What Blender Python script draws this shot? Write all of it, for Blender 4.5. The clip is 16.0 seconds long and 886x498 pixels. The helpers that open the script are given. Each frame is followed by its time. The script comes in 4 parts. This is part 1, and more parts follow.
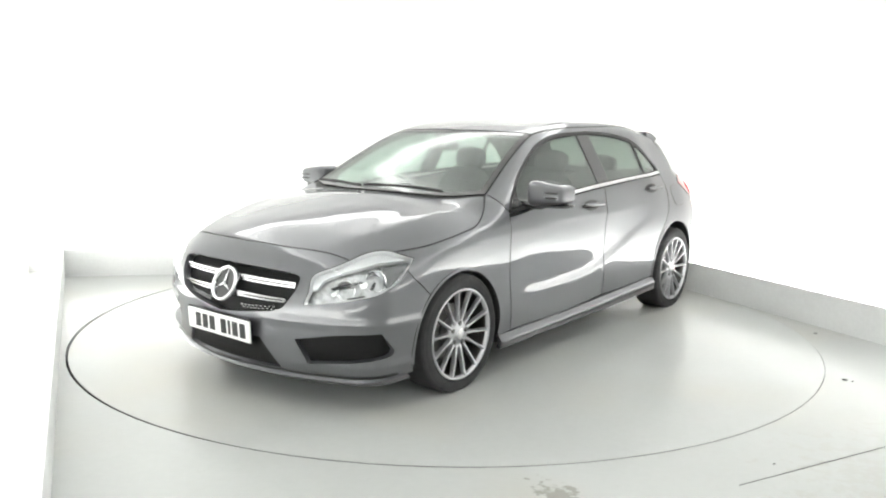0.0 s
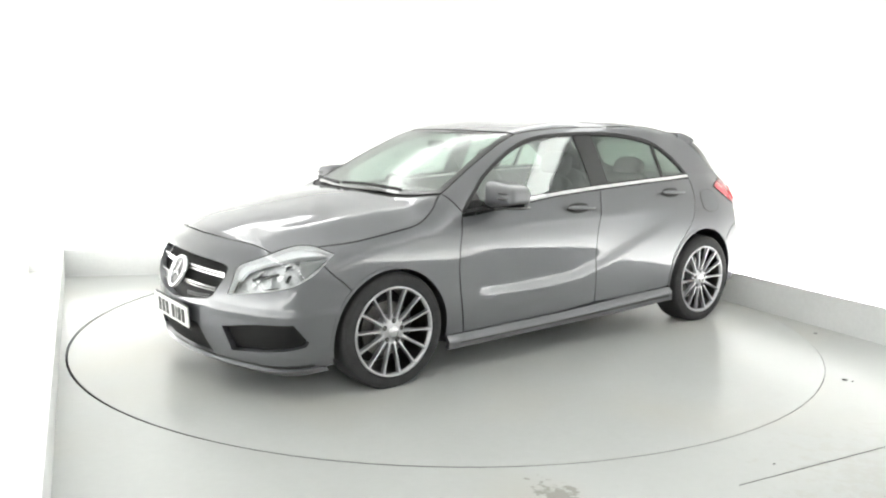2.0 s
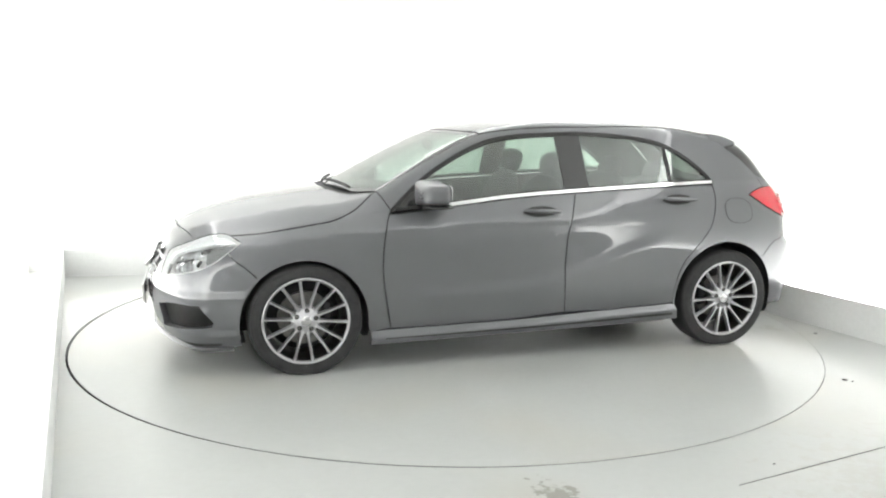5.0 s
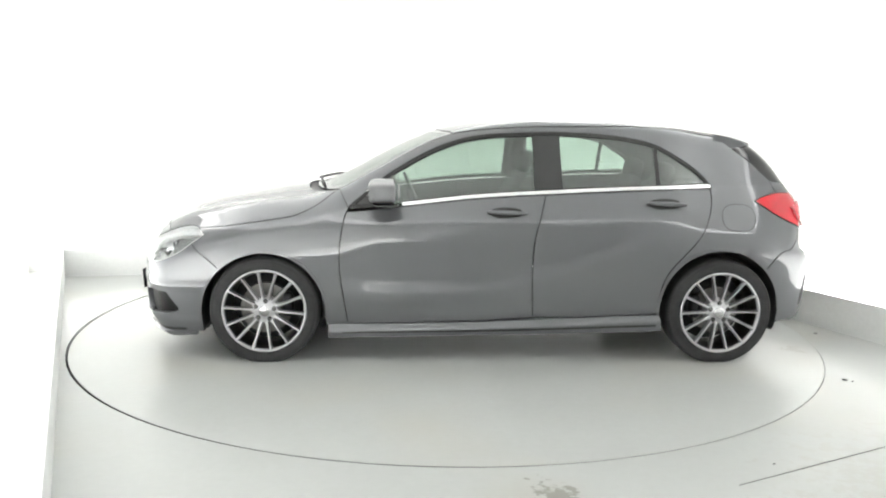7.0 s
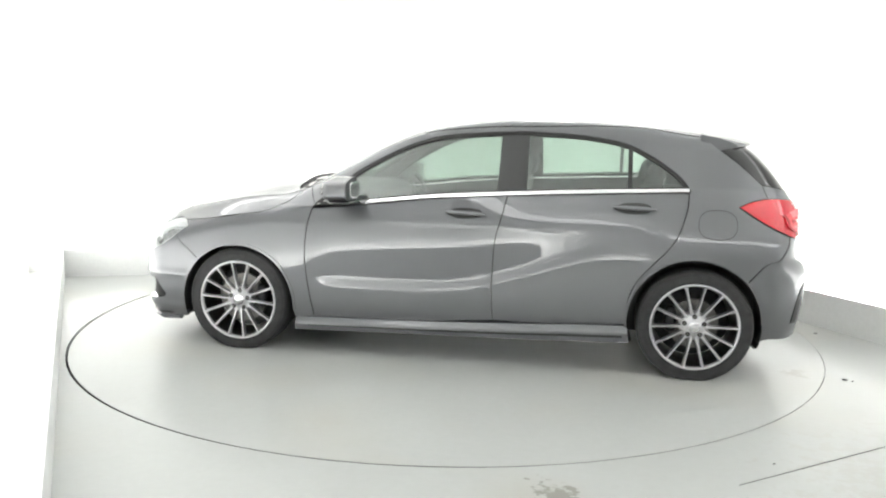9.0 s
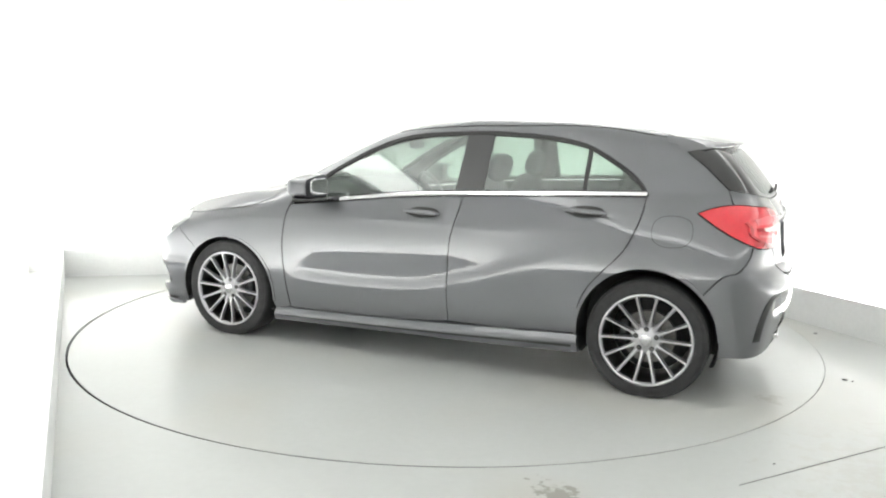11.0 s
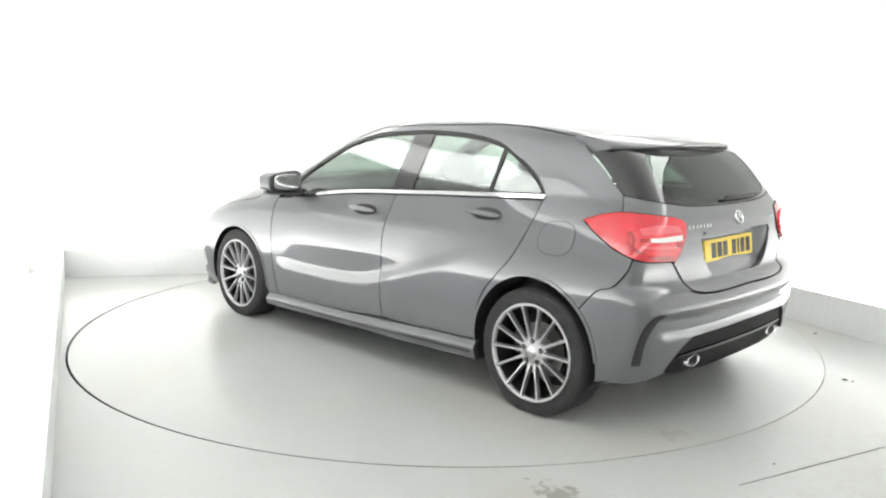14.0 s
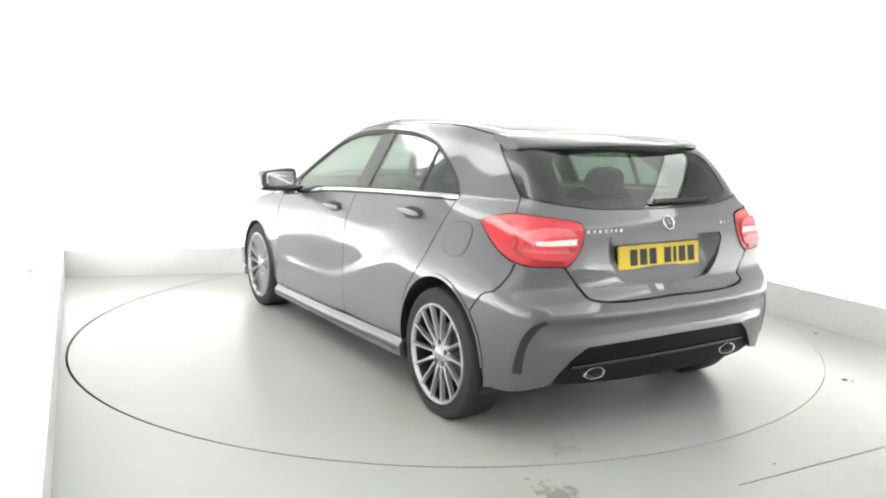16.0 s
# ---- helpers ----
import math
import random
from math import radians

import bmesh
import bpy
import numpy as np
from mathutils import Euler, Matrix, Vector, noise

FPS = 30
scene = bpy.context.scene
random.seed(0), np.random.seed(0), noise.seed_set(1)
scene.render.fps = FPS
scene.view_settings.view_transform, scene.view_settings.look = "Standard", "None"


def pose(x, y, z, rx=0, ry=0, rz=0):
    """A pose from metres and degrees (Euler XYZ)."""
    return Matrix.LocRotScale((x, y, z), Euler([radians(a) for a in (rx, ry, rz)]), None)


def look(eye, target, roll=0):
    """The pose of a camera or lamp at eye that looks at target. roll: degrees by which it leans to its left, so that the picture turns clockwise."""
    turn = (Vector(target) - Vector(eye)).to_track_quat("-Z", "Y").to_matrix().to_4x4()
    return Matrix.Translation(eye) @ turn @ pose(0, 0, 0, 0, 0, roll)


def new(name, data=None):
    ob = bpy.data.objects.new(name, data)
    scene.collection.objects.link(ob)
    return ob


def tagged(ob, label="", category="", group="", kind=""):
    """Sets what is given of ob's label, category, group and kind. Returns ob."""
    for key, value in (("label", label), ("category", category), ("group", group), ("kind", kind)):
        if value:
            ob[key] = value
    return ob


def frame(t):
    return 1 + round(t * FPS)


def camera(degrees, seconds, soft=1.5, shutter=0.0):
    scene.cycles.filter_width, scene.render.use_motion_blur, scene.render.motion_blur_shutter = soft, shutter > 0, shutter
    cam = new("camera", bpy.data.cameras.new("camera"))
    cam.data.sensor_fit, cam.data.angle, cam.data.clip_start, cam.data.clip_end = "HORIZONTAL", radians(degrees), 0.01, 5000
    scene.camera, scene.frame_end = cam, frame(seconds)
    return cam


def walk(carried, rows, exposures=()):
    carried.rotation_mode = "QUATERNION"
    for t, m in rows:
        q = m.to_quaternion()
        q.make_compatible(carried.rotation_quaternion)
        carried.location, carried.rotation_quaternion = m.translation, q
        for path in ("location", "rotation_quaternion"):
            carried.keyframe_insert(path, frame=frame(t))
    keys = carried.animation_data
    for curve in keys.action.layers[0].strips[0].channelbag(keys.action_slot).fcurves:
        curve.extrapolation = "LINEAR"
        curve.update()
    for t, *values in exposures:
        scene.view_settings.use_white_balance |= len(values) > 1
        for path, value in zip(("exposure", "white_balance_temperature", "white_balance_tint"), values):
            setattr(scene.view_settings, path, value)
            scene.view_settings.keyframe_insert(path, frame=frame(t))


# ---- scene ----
# ---- camera: stands still on its tripod in the corner of the booth ----
cam = camera(58.03, 16.0, soft=2.1)
EYE = Vector((0.0, -5.584, 1.404))
WAY = Vector((-0.00537, 0.98769, -0.15632))
STAND = look(EYE, EYE + WAY, 1.0)
walk(cam, [(0, STAND), (16, STAND)])

# ---- light: strips along the wall tops (the near-end one is added), washers in the troughs at their feet ----
world = bpy.data.worlds.new("world")
scene.world = world
world.use_nodes = True
world.node_tree.nodes["Background"].inputs[0].default_value = (0.9, 0.95, 1.0, 1)
world.node_tree.nodes["Background"].inputs[1].default_value = 0.15
scene.view_settings.exposure = 0.0
STRIP_GLOW = 3.6
WASH = 17.0


# ---- materials ----
def material(name, color, rough=.5, metal=0.0, coat=0.0, grain=0.0, grain_scale=40.0, blotch=0.0, blotch_scale=2.0, bump=0.0, bump_scale=200.0, spec=.5):
    m = bpy.data.materials.new(name)
    m.use_nodes = True
    n, l = m.node_tree.nodes, m.node_tree.links
    p = n["Principled BSDF"]
    p.inputs["Base Color"].default_value = (*color, 1)
    p.inputs["Roughness"].default_value = rough
    p.inputs["Metallic"].default_value = metal
    p.inputs["Specular IOR Level"].default_value = spec
    p.inputs["Coat Weight"].default_value = coat
    p.inputs["Coat Roughness"].default_value = .03
    where = n.new("ShaderNodeTexCoord")
    last = None
    for amount, scale, detail in ((grain, grain_scale, 2), (blotch, blotch_scale, 5)):
        if amount:
            tex = n.new("ShaderNodeTexNoise")
            tex.inputs["Scale"].default_value, tex.inputs["Detail"].default_value = scale, detail
            l.new(where.outputs["Object"], tex.inputs["Vector"])
            span = n.new("ShaderNodeMapRange")
            span.inputs["From Min"].default_value, span.inputs["From Max"].default_value = .3, .7
            span.inputs["To Min"].default_value, span.inputs["To Max"].default_value = 1 - amount, 1 + amount
            l.new(tex.outputs["Fac"], span.inputs["Value"])
            mul = n.new("ShaderNodeVectorMath")
            mul.operation = "SCALE"
            if last:
                l.new(last, mul.inputs[0])
            else:
                mul.inputs[0].default_value = color
            l.new(span.outputs[0], mul.inputs["Scale"])
            last = mul.outputs[0]
    if last:
        l.new(last, p.inputs["Base Color"])
    if bump:
        tex = n.new("ShaderNodeTexNoise")
        tex.inputs["Scale"].default_value = bump_scale
        l.new(where.outputs["Object"], tex.inputs["Vector"])
        b = n.new("ShaderNodeBump")
        b.inputs["Strength"].default_value, b.inputs["Distance"].default_value = bump, .002
        l.new(tex.outputs["Fac"], b.inputs["Height"])
        l.new(b.outputs[0], p.inputs["Normal"])
    return m


def glowing(name, color, power):
    m = material(name, color)
    p = m.node_tree.nodes["Principled BSDF"]
    p.inputs["Emission Color"].default_value, p.inputs["Emission Strength"].default_value = (*color, 1), power
    return m


def glazing(name, tint, gloss=.05, rough=.02):
    """Thin glass: what lies behind shows tinted, and the surface mirrors by its Fresnel."""
    m = bpy.data.materials.new(name)
    m.use_nodes = True
    n, l = m.node_tree.nodes, m.node_tree.links
    clear, shine, mix = n.new("ShaderNodeBsdfTransparent"), n.new("ShaderNodeBsdfGlossy"), n.new("ShaderNodeMixShader")
    facing, power, fres = n.new("ShaderNodeLayerWeight"), n.new("ShaderNodeMath"), n.new("ShaderNodeMath")
    facing.inputs[0].default_value = .5
    power.operation, power.inputs[1].default_value = "POWER", 4.5
    fres.operation, fres.inputs[1].default_value, fres.inputs[2].default_value = "MULTIPLY_ADD", .8, gloss
    l.new(facing.outputs["Facing"], power.inputs[0]), l.new(power.outputs[0], fres.inputs[0])
    clear.inputs[0].default_value = (*tint, 1)
    shine.inputs["Roughness"].default_value = rough
    l.new(fres.outputs[0], mix.inputs[0]), l.new(clear.outputs[0], mix.inputs[1]), l.new(shine.outputs[0], mix.inputs[2])
    l.new(mix.outputs[0], n["Material Output"].inputs["Surface"])
    return m


PAINT = material("grey_metallic_paint", (.120, .123, .132), rough=.46, metal=.70, coat=1.0, grain=.05, grain_scale=900, blotch=.02, blotch_scale=3)
PAINT.node_tree.nodes["Principled BSDF"].inputs["Coat IOR"].default_value = 1.65
PAINT.node_tree.nodes["Principled BSDF"].inputs["Coat Roughness"].default_value = .035
TRIM = material("dark_trim", (.022, .022, .024), rough=.7, grain=.15, grain_scale=60, bump=.3)
BLACK = material("gloss_black", (.012, .012, .013), rough=.12, coat=.5, grain=.1, grain_scale=30)
BLACK_TRIM = material("black_window_trim", (.014, .014, .015), rough=.12, spec=.5, coat=.6, grain=.1, grain_scale=30)
INTAKE = material("black_mesh_plastic", (.006, .006, .006), rough=.6, spec=.2, grain=.2, grain_scale=150, bump=.5)
RUBBER = material("tyre_rubber", (.022, .022, .023), rough=.75, grain=.2, grain_scale=25, bump=.3, bump_scale=90)
SEAL = material("black_rubber", (.012, .012, .012), rough=.55, grain=.1)
CHROME = material("chrome", (.82, .82, .83), rough=.10, metal=1, grain=.03)
SILVER = material("satin_silver", (.60, .60, .61), rough=.25, metal=.9, grain=.03)
ALLOY = material("machined_alloy", (.47, .47, .485), rough=.36, metal=.9, grain=.05, grain_scale=80)
ALLOY_DARK = material("dark_alloy", (.035, .035, .038), rough=.4, metal=.7, grain=.1)
STEEL = material("brake_steel", (.16, .155, .15), rough=.35, metal=1, grain=.15, grain_scale=120)
LAMP_BOWL = material("lamp_bowl", (.50, .50, .51), rough=.28, metal=.85, grain=.4, grain_scale=22, bump=.3, bump_scale=40)
LAMP_DARK = material("smoky_lamp_panel", (.17, .17, .175), rough=.4, metal=.3, grain=.2, grain_scale=40)
GLASS = glazing("tinted_glass", (.75, .82, .78), .13, .06)
REAR_TINT = glazing("dark_rear_glass", (.42, .48, .44), .08)
SCREEN = glazing("windscreen_glass", (.80, .87, .83), .11, .16)
LENS = glazing("clear_lens", (.97, .98, .98), .03)
LAMP_BROW = material("pale_lamp_bezel", (.72, .72, .73), rough=.38, metal=.3, grain=.05)
RED = material("red_lens", (.58, .014, .028), rough=.12, coat=1, grain=.04, grain_scale=60)
RED_PALE = material("pale_red_lens", (.66, .035, .05), rough=.1, coat=1, grain=.04, grain_scale=60)
RED_PINK = material("pink_red_lens", (.70, .10, .12), rough=.18, coat=1, grain=.06, grain_scale=60)
RED_DARK = material("dark_red_lens", (.36, .008, .016), rough=.15, coat=1, grain=.1, grain_scale=60)
CLEAR_STRIP = material("clear_plastic", (.75, .72, .70), rough=.2, coat=1, grain=.1, grain_scale=60)
PLATE_WHITE = material("white_plate", (.82, .82, .80), rough=.3, grain=.02)
PLATE_YELLOW = material("yellow_plate", (.78, .55, .02), rough=.3, grain=.02)
INK = material("black_ink", (.015, .015, .015), rough=.5, grain=.05)
SEAT_CLOTH = material("seat_cloth", (.018, .018, .020), rough=.85, grain=.2, grain_scale=120, bump=.3)
WALL = material("white_wall_paint", (.86, .865, .85), rough=.6, grain=.01, grain_scale=30, blotch=.02, blotch_scale=.6, bump=.05)
SKIRT = material("grey_skirting_paint", (.80, .805, .80), rough=.5, grain=.02, blotch=.05, blotch_scale=1.5)
HALL = material("dim_hall_wall", (.55, .555, .55), rough=.8, grain=.05, blotch=.1)
JOINT = material("floor_joint_grime", (.10, .10, .095), rough=.8, grain=.3, grain_scale=12)
PIT = material("dark_gap", (.02, .02, .02), rough=.8, grain=.1)
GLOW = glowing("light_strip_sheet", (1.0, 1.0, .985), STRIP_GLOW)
CEILING = material("pale_ceiling_paint", (.82, .825, .82), rough=.8, grain=.03, blotch=.05)


def floor_material(name, patches):
    """Light grey floor paint with soft dirt, faint scuffs and worn or painted-dim patches: (middle, 1 / half size,
    turn, strength, colour).
    """
    m = material(name, (.455, .469, .457), rough=.28, spec=.32, grain=.015, grain_scale=25, blotch=.05, blotch_scale=.9, bump=.05, bump_scale=60)
    n, l = m.node_tree.nodes, m.node_tree.links
    p = n["Principled BSDF"]
    where = n.new("ShaderNodeTexCoord")
    last = p.inputs["Base Color"].links[0].from_socket
    warm = n.new("ShaderNodeTexNoise")
    warm.inputs["Scale"].default_value, warm.inputs["Detail"].default_value = .7, 3
    l.new(where.outputs["Object"], warm.inputs["Vector"])
    ramp = n.new("ShaderNodeMapRange")
    ramp.inputs["From Min"].default_value, ramp.inputs["From Max"].default_value = .5, .75
    l.new(warm.outputs["Fac"], ramp.inputs["Value"])
    mix = n.new("ShaderNodeMix")
    mix.data_type = "RGBA"
    l.new(ramp.outputs[0], mix.inputs[0]), l.new(last, mix.inputs[6])
    mix.inputs[7].default_value = (.462, .455, .415, 1)
    last = mix.outputs[2]
    for middle, size, turn, strength, color in patches:
        place = n.new("ShaderNodeMapping")
        place.vector_type = "TEXTURE"
        place.inputs["Location"].default_value = (*middle, 0)
        place.inputs["Rotation"].default_value = (0, 0, radians(turn))
        place.inputs["Scale"].default_value = (1 / size[0], 1 / size[1], 1)
        l.new(where.outputs["Object"], place.inputs["Vector"])
        far = n.new("ShaderNodeVectorMath")
        far.operation = "LENGTH"
        l.new(place.outputs[0], far.inputs[0])
        rag = n.new("ShaderNodeTexNoise")
        rag.inputs["Scale"].default_value, rag.inputs["Detail"].default_value, rag.inputs["Roughness"].default_value = 13, 8, .65
        l.new(where.outputs["Object"], rag.inputs["Vector"])
        add = n.new("ShaderNodeMath")
        add.operation = "MULTIPLY_ADD"
        l.new(rag.outputs["Fac"], add.inputs[0])
        add.inputs[1].default_value = 3.2
        l.new(far.outputs["Value"], add.inputs[2])
        edge = n.new("ShaderNodeMapRange")
        edge.inputs["From Min"].default_value, edge.inputs["From Max"].default_value = 1.95, 2.15
        edge.inputs["To Min"].default_value, edge.inputs["To Max"].default_value = strength, 0
        l.new(add.outputs[0], edge.inputs["Value"])
        # lays in each patch, worn paint and painted dimness alike
        worn = n.new("ShaderNodeMix")
        worn.data_type = "RGBA"
        l.new(edge.outputs[0], worn.inputs[0]), l.new(last, worn.inputs[6])
        worn.inputs[7].default_value = (*color, 1)
        last = worn.outputs[2]
    l.new(last, p.inputs["Base Color"])
    return m


# the first patch paints in the near right's dimmer light with its beige tint
FLOOR = floor_material("floor_paint", [((2.15, -2.55), (.85, 1.1), 20, .28, (.40, .385, .345)), ((.455, -2.715), (7.5, 3.8), 35, .9, (.25, .245, .215))])
TABLE = floor_material("turntable_paint", [((-2.20, .735), (9.0, 8.0), 45, .6, (.33, .325, .29))])


# ---- mesh helpers ----
def mesh_object(name, bm, mat, smooth=False):
    me = bpy.data.meshes.new(name)
    bm.to_mesh(me)
    bm.free()
    for q in me.polygons:
        q.use_smooth = smooth
    me.materials.append(mat)
    return new(name, me)


def part(name, bm, mat, parent, label="", smooth=False):
    ob = mesh_object(name, bm, mat, smooth)
    ob.parent = parent
    return tagged(ob, label=label)


def box(x0, x1, y0, y1, z0, z1, bevel=0.0, bm=None):
    bm = bm or bmesh.new()
    made = bmesh.ops.create_cube(bm, size=1, matrix=Matrix.LocRotScale(((x0 + x1) / 2, (y0 + y1) / 2, (z0 + z1) / 2), None, (x1 - x0, y1 - y0, z1 - z0)))
    if bevel:
        edges = {e for v in made["verts"] for e in v.link_edges}
        bmesh.ops.bevel(bm, geom=list(edges), offset=bevel, segments=2, affect="EDGES")
    return bm


def wall_strip(path, z0, z1, thick):
    """A wall along a path on the ground, with its thickness on the right of the way along it."""
    bm = bmesh.new()
    rings = []
    for i, q in enumerate(path):
        a, b = path[max(i - 1, 0)], path[min(i + 1, len(path) - 1)]
        d = (Vector(b) - Vector(a)).normalized()
        out = Vector((d.y, -d.x)) * thick
        rings.append([bm.verts.new((q[0] + s * out.x, q[1] + s * out.y, z)) for s, z in ((0, z0), (0, z1), (1, z1), (1, z0))])
    for r, s in zip(rings, rings[1:]):
        for k in range(4):
            bm.faces.new((r[k], r[(k + 1) % 4], s[(k + 1) % 4], s[k]))
    bm.faces.new(rings[0]), bm.faces.new(rings[-1][::-1])
    bmesh.ops.recalc_face_normals(bm, faces=bm.faces)
    return bm


# ---- the booth: a white room, turned against the camera ----
TOP = 3.1
LEFT_NEAR, LEFT_FAR = Vector((.55, -7.13)), Vector((-3.377, 1.329))
RIGHT_FAR, RIGHT_NEAR = Vector((1.563, 2.393)), Vector((5.45, -5.84))


def rounded(a, c, b, r):
    """The corner c between a and b, rounded off."""
    p, q = c + (a - c).normalized() * r, c + (b - c).normalized() * r
    return [tuple(p * (1 - t) ** 2 + c * (2 * t * (1 - t)) + q * t * t) for t in np.linspace(0, 1, 13)]


line = ([tuple(LEFT_FAR)] + rounded(LEFT_FAR, RIGHT_FAR, RIGHT_NEAR, .9) + [tuple(RIGHT_NEAR)])[::-1]
left_line = [tuple(LEFT_FAR), tuple(LEFT_NEAR)]


def outward(path, d):
    res = []
    for i, q in enumerate(path):
        a, b = path[max(i - 1, 0)], path[min(i + 1, len(path) - 1)]
        w = (Vector(b) - Vector(a)).normalized()
        res.append((q[0] + w.y * d, q[1] - w.x * d))
    return res


def longer(path, d=.45):
    """The same path, drawn on past both ends so that walls meet."""
    a, b, c, e = (Vector(path[i]) for i in (0, 1, -2, -1))
    return [tuple(a + (a - b).normalized() * d)] + list(path[1:-1]) + [tuple(e + (e - c).normalized() * d)]


# the skirting stands clear of the walls and hides a trough of wall-washing tubes
TROUGH = .30
tagged(mesh_object("wall_back", wall_strip(outward(longer(line), TROUGH), 0, TOP, .15), WALL), "white painted booth wall with a rounded far corner", "wall", kind="structure")
tagged(mesh_object("wall_left", wall_strip(outward(longer(left_line), TROUGH), 0, TOP, .15), WALL), "white painted booth side wall", "wall", kind="structure")
tagged(mesh_object("wall_hall", wall_strip([(.4, -7.2), (5.7, -5.88)], 0, TOP, .15), HALL), "dim grey wall of the hall behind the booth", "wall", kind="structure")
tagged(mesh_object("baseboard", wall_strip(line, 0, .245, .02), SKIRT), "pale grey painted skirting board along the booth wall", "skirting", kind="structure")
tagged(mesh_object("baseboard", wall_strip(left_line, 0, .245, .02), SKIRT), "pale grey painted skirting board beside the turntable", "skirting", kind="structure")


def wall_washer(a, b):
    """A row of tubes in the trough between a and b, shining up the wall on the right of the way."""
    a, b = Vector(a), Vector(b)
    d = (b - a).normalized()
    out = Vector((d.y, -d.x))
    mid = (a + b) / 2 + out * (TROUGH * .42)
    data = bpy.data.lights.new("wall_washer", "AREA")
    data.shape, data.size, data.size_y = "RECTANGLE", (b - a).length, .12
    data.energy, data.color = WASH * (b - a).length, (1.0, 1.0, .985)
    up = Vector((out.x * .08, out.y * .08, 1)).normalized()
    x = Vector((d.x, d.y, 0))
    lamp = tagged(new("wall_washer", data), "row of white tubes in the trough behind the skirting", "light")
    lamp.matrix_world = Matrix.Translation((mid.x, mid.y, .10)) @ Matrix((x, (-up).cross(x) * -1, -up)).transposed().to_4x4()


for p, q in ((line[-2], line[-1]), (line[0], line[1]), (line[1], line[7]), (line[7], line[13]), (left_line[0], left_line[1])):
    wall_washer(p, q)
ceiling = tagged(mesh_object("ceiling", box(-6, 8, -9, 5, TOP, TOP + .1), CEILING), "plain pale grey booth ceiling", "ceiling", kind="structure")

# ---- floor with the round pit, and the turntable in it ----
RADIUS = 2.468


def ring(r0, r1, z, n=192, down=0.0):
    bm = bmesh.new()
    rows = [[bm.verts.new((r * math.cos(2 * math.pi * i / n), r * math.sin(2 * math.pi * i / n), h)) for i in range(n)] for r, h in ((r0, z - down), (r0, z), (r1, z))]
    for a, b in zip(rows, rows[1:]):
        for i in range(n):
            bm.faces.new((a[i], b[i], b[(i + 1) % n], a[(i + 1) % n]))
    bmesh.ops.recalc_face_normals(bm, faces=bm.faces)
    return bm


floor = tagged(mesh_object("floor", ring(RADIUS + .002, 11, 0, down=.06), FLOOR), "light grey painted floor with a worn patch and a painted-in dim beige area", "floor", kind="structure")
floor.location = (-.0062, -.002, 0)  # the table sits a little off the middle of its opening
pit = tagged(mesh_object("pit", box(-2.6, 2.6, -2.6, 2.6, -.12, -.065), PIT), "dark pit under the turntable", "floor", kind="structure")


def disc(r, z0, z1, n=192, bevel=.003):
    bm = bmesh.new()
    rows = [[bm.verts.new((q * math.cos(2 * math.pi * i / n), q * math.sin(2 * math.pi * i / n), h)) for i in range(n)]
            for q, h in ((r, z0), (r, z1 - bevel), (r - bevel, z1))]
    for a, b in zip(rows, rows[1:]):
        for i in range(n):
            bm.faces.new((a[i], a[(i + 1) % n], b[(i + 1) % n], b[i]))
    bm.faces.new(rows[-1]), bm.faces.new(rows[0][::-1])
    bmesh.ops.recalc_face_normals(bm, faces=bm.faces)
    return bm


turntable = tagged(new("turntable"), "round light grey painted vehicle turntable flush with the floor", "turntable")
part("deck", disc(RADIUS - .006, -.003, 0, bevel=.001), TABLE, turntable)
# added black disc: its colour gives the gap round the deck its shade
part("gap_shade", disc(RADIUS - .0065, -.06, -.0032), SEAL, turntable, "black disc under the deck, added to darken the gap")


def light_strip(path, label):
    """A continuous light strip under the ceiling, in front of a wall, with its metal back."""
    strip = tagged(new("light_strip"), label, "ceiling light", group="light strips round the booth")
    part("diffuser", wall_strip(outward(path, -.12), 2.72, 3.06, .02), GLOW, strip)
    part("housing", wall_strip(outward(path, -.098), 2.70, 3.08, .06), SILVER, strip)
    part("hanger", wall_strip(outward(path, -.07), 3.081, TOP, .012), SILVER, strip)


light_strip(line, "long white light strip under the ceiling along the booth wall")
light_strip(left_line, "straight white light strip along the booth side wall")
# an added, unseen strip that fills the flank and ceiling towards the camera
light_strip([(1.1, -7.026), (5.2, -6.005)], "added, unseen white light strip that brightens the near end of the booth")

# ---- marks on the floor ----
seam = tagged(mesh_object("floor_seam", box(0, 3.2, -.0015, .0015, .0005, .002), JOINT), "thin grey joint between floor sheets", "floor", kind="structure")
seam.matrix_world = pose(1.18, -2.585, 0, 0, 0, 27.6)


def crumb(x, y, r, turn):
    bm = bmesh.new()
    bmesh.ops.create_icosphere(bm, subdivisions=2, radius=1)
    for v in bm.verts:
        k = 1 + .35 * noise.noise(v.co * 1.7 + Vector((x, y, 0)))
        v.co = Vector((v.co.x * r * 1.5 * k, v.co.y * r * k, (v.co.z * k + .6) * r * .4))
        v.co.z = max(v.co.z, 0)
    ob = tagged(mesh_object("debris", bm, JOINT, True), "small dark crumb lying on the grey floor", "debris", group="crumbs on the floor")
    ob.matrix_world = pose(x, y, .001, 0, 0, turn)


crumb(2.567, -.176, .010, 20), crumb(2.269, -1.205, .011, -15), crumb(1.40, -2.376, .005, 40), crumb(2.30, -1.23, .006, 60)


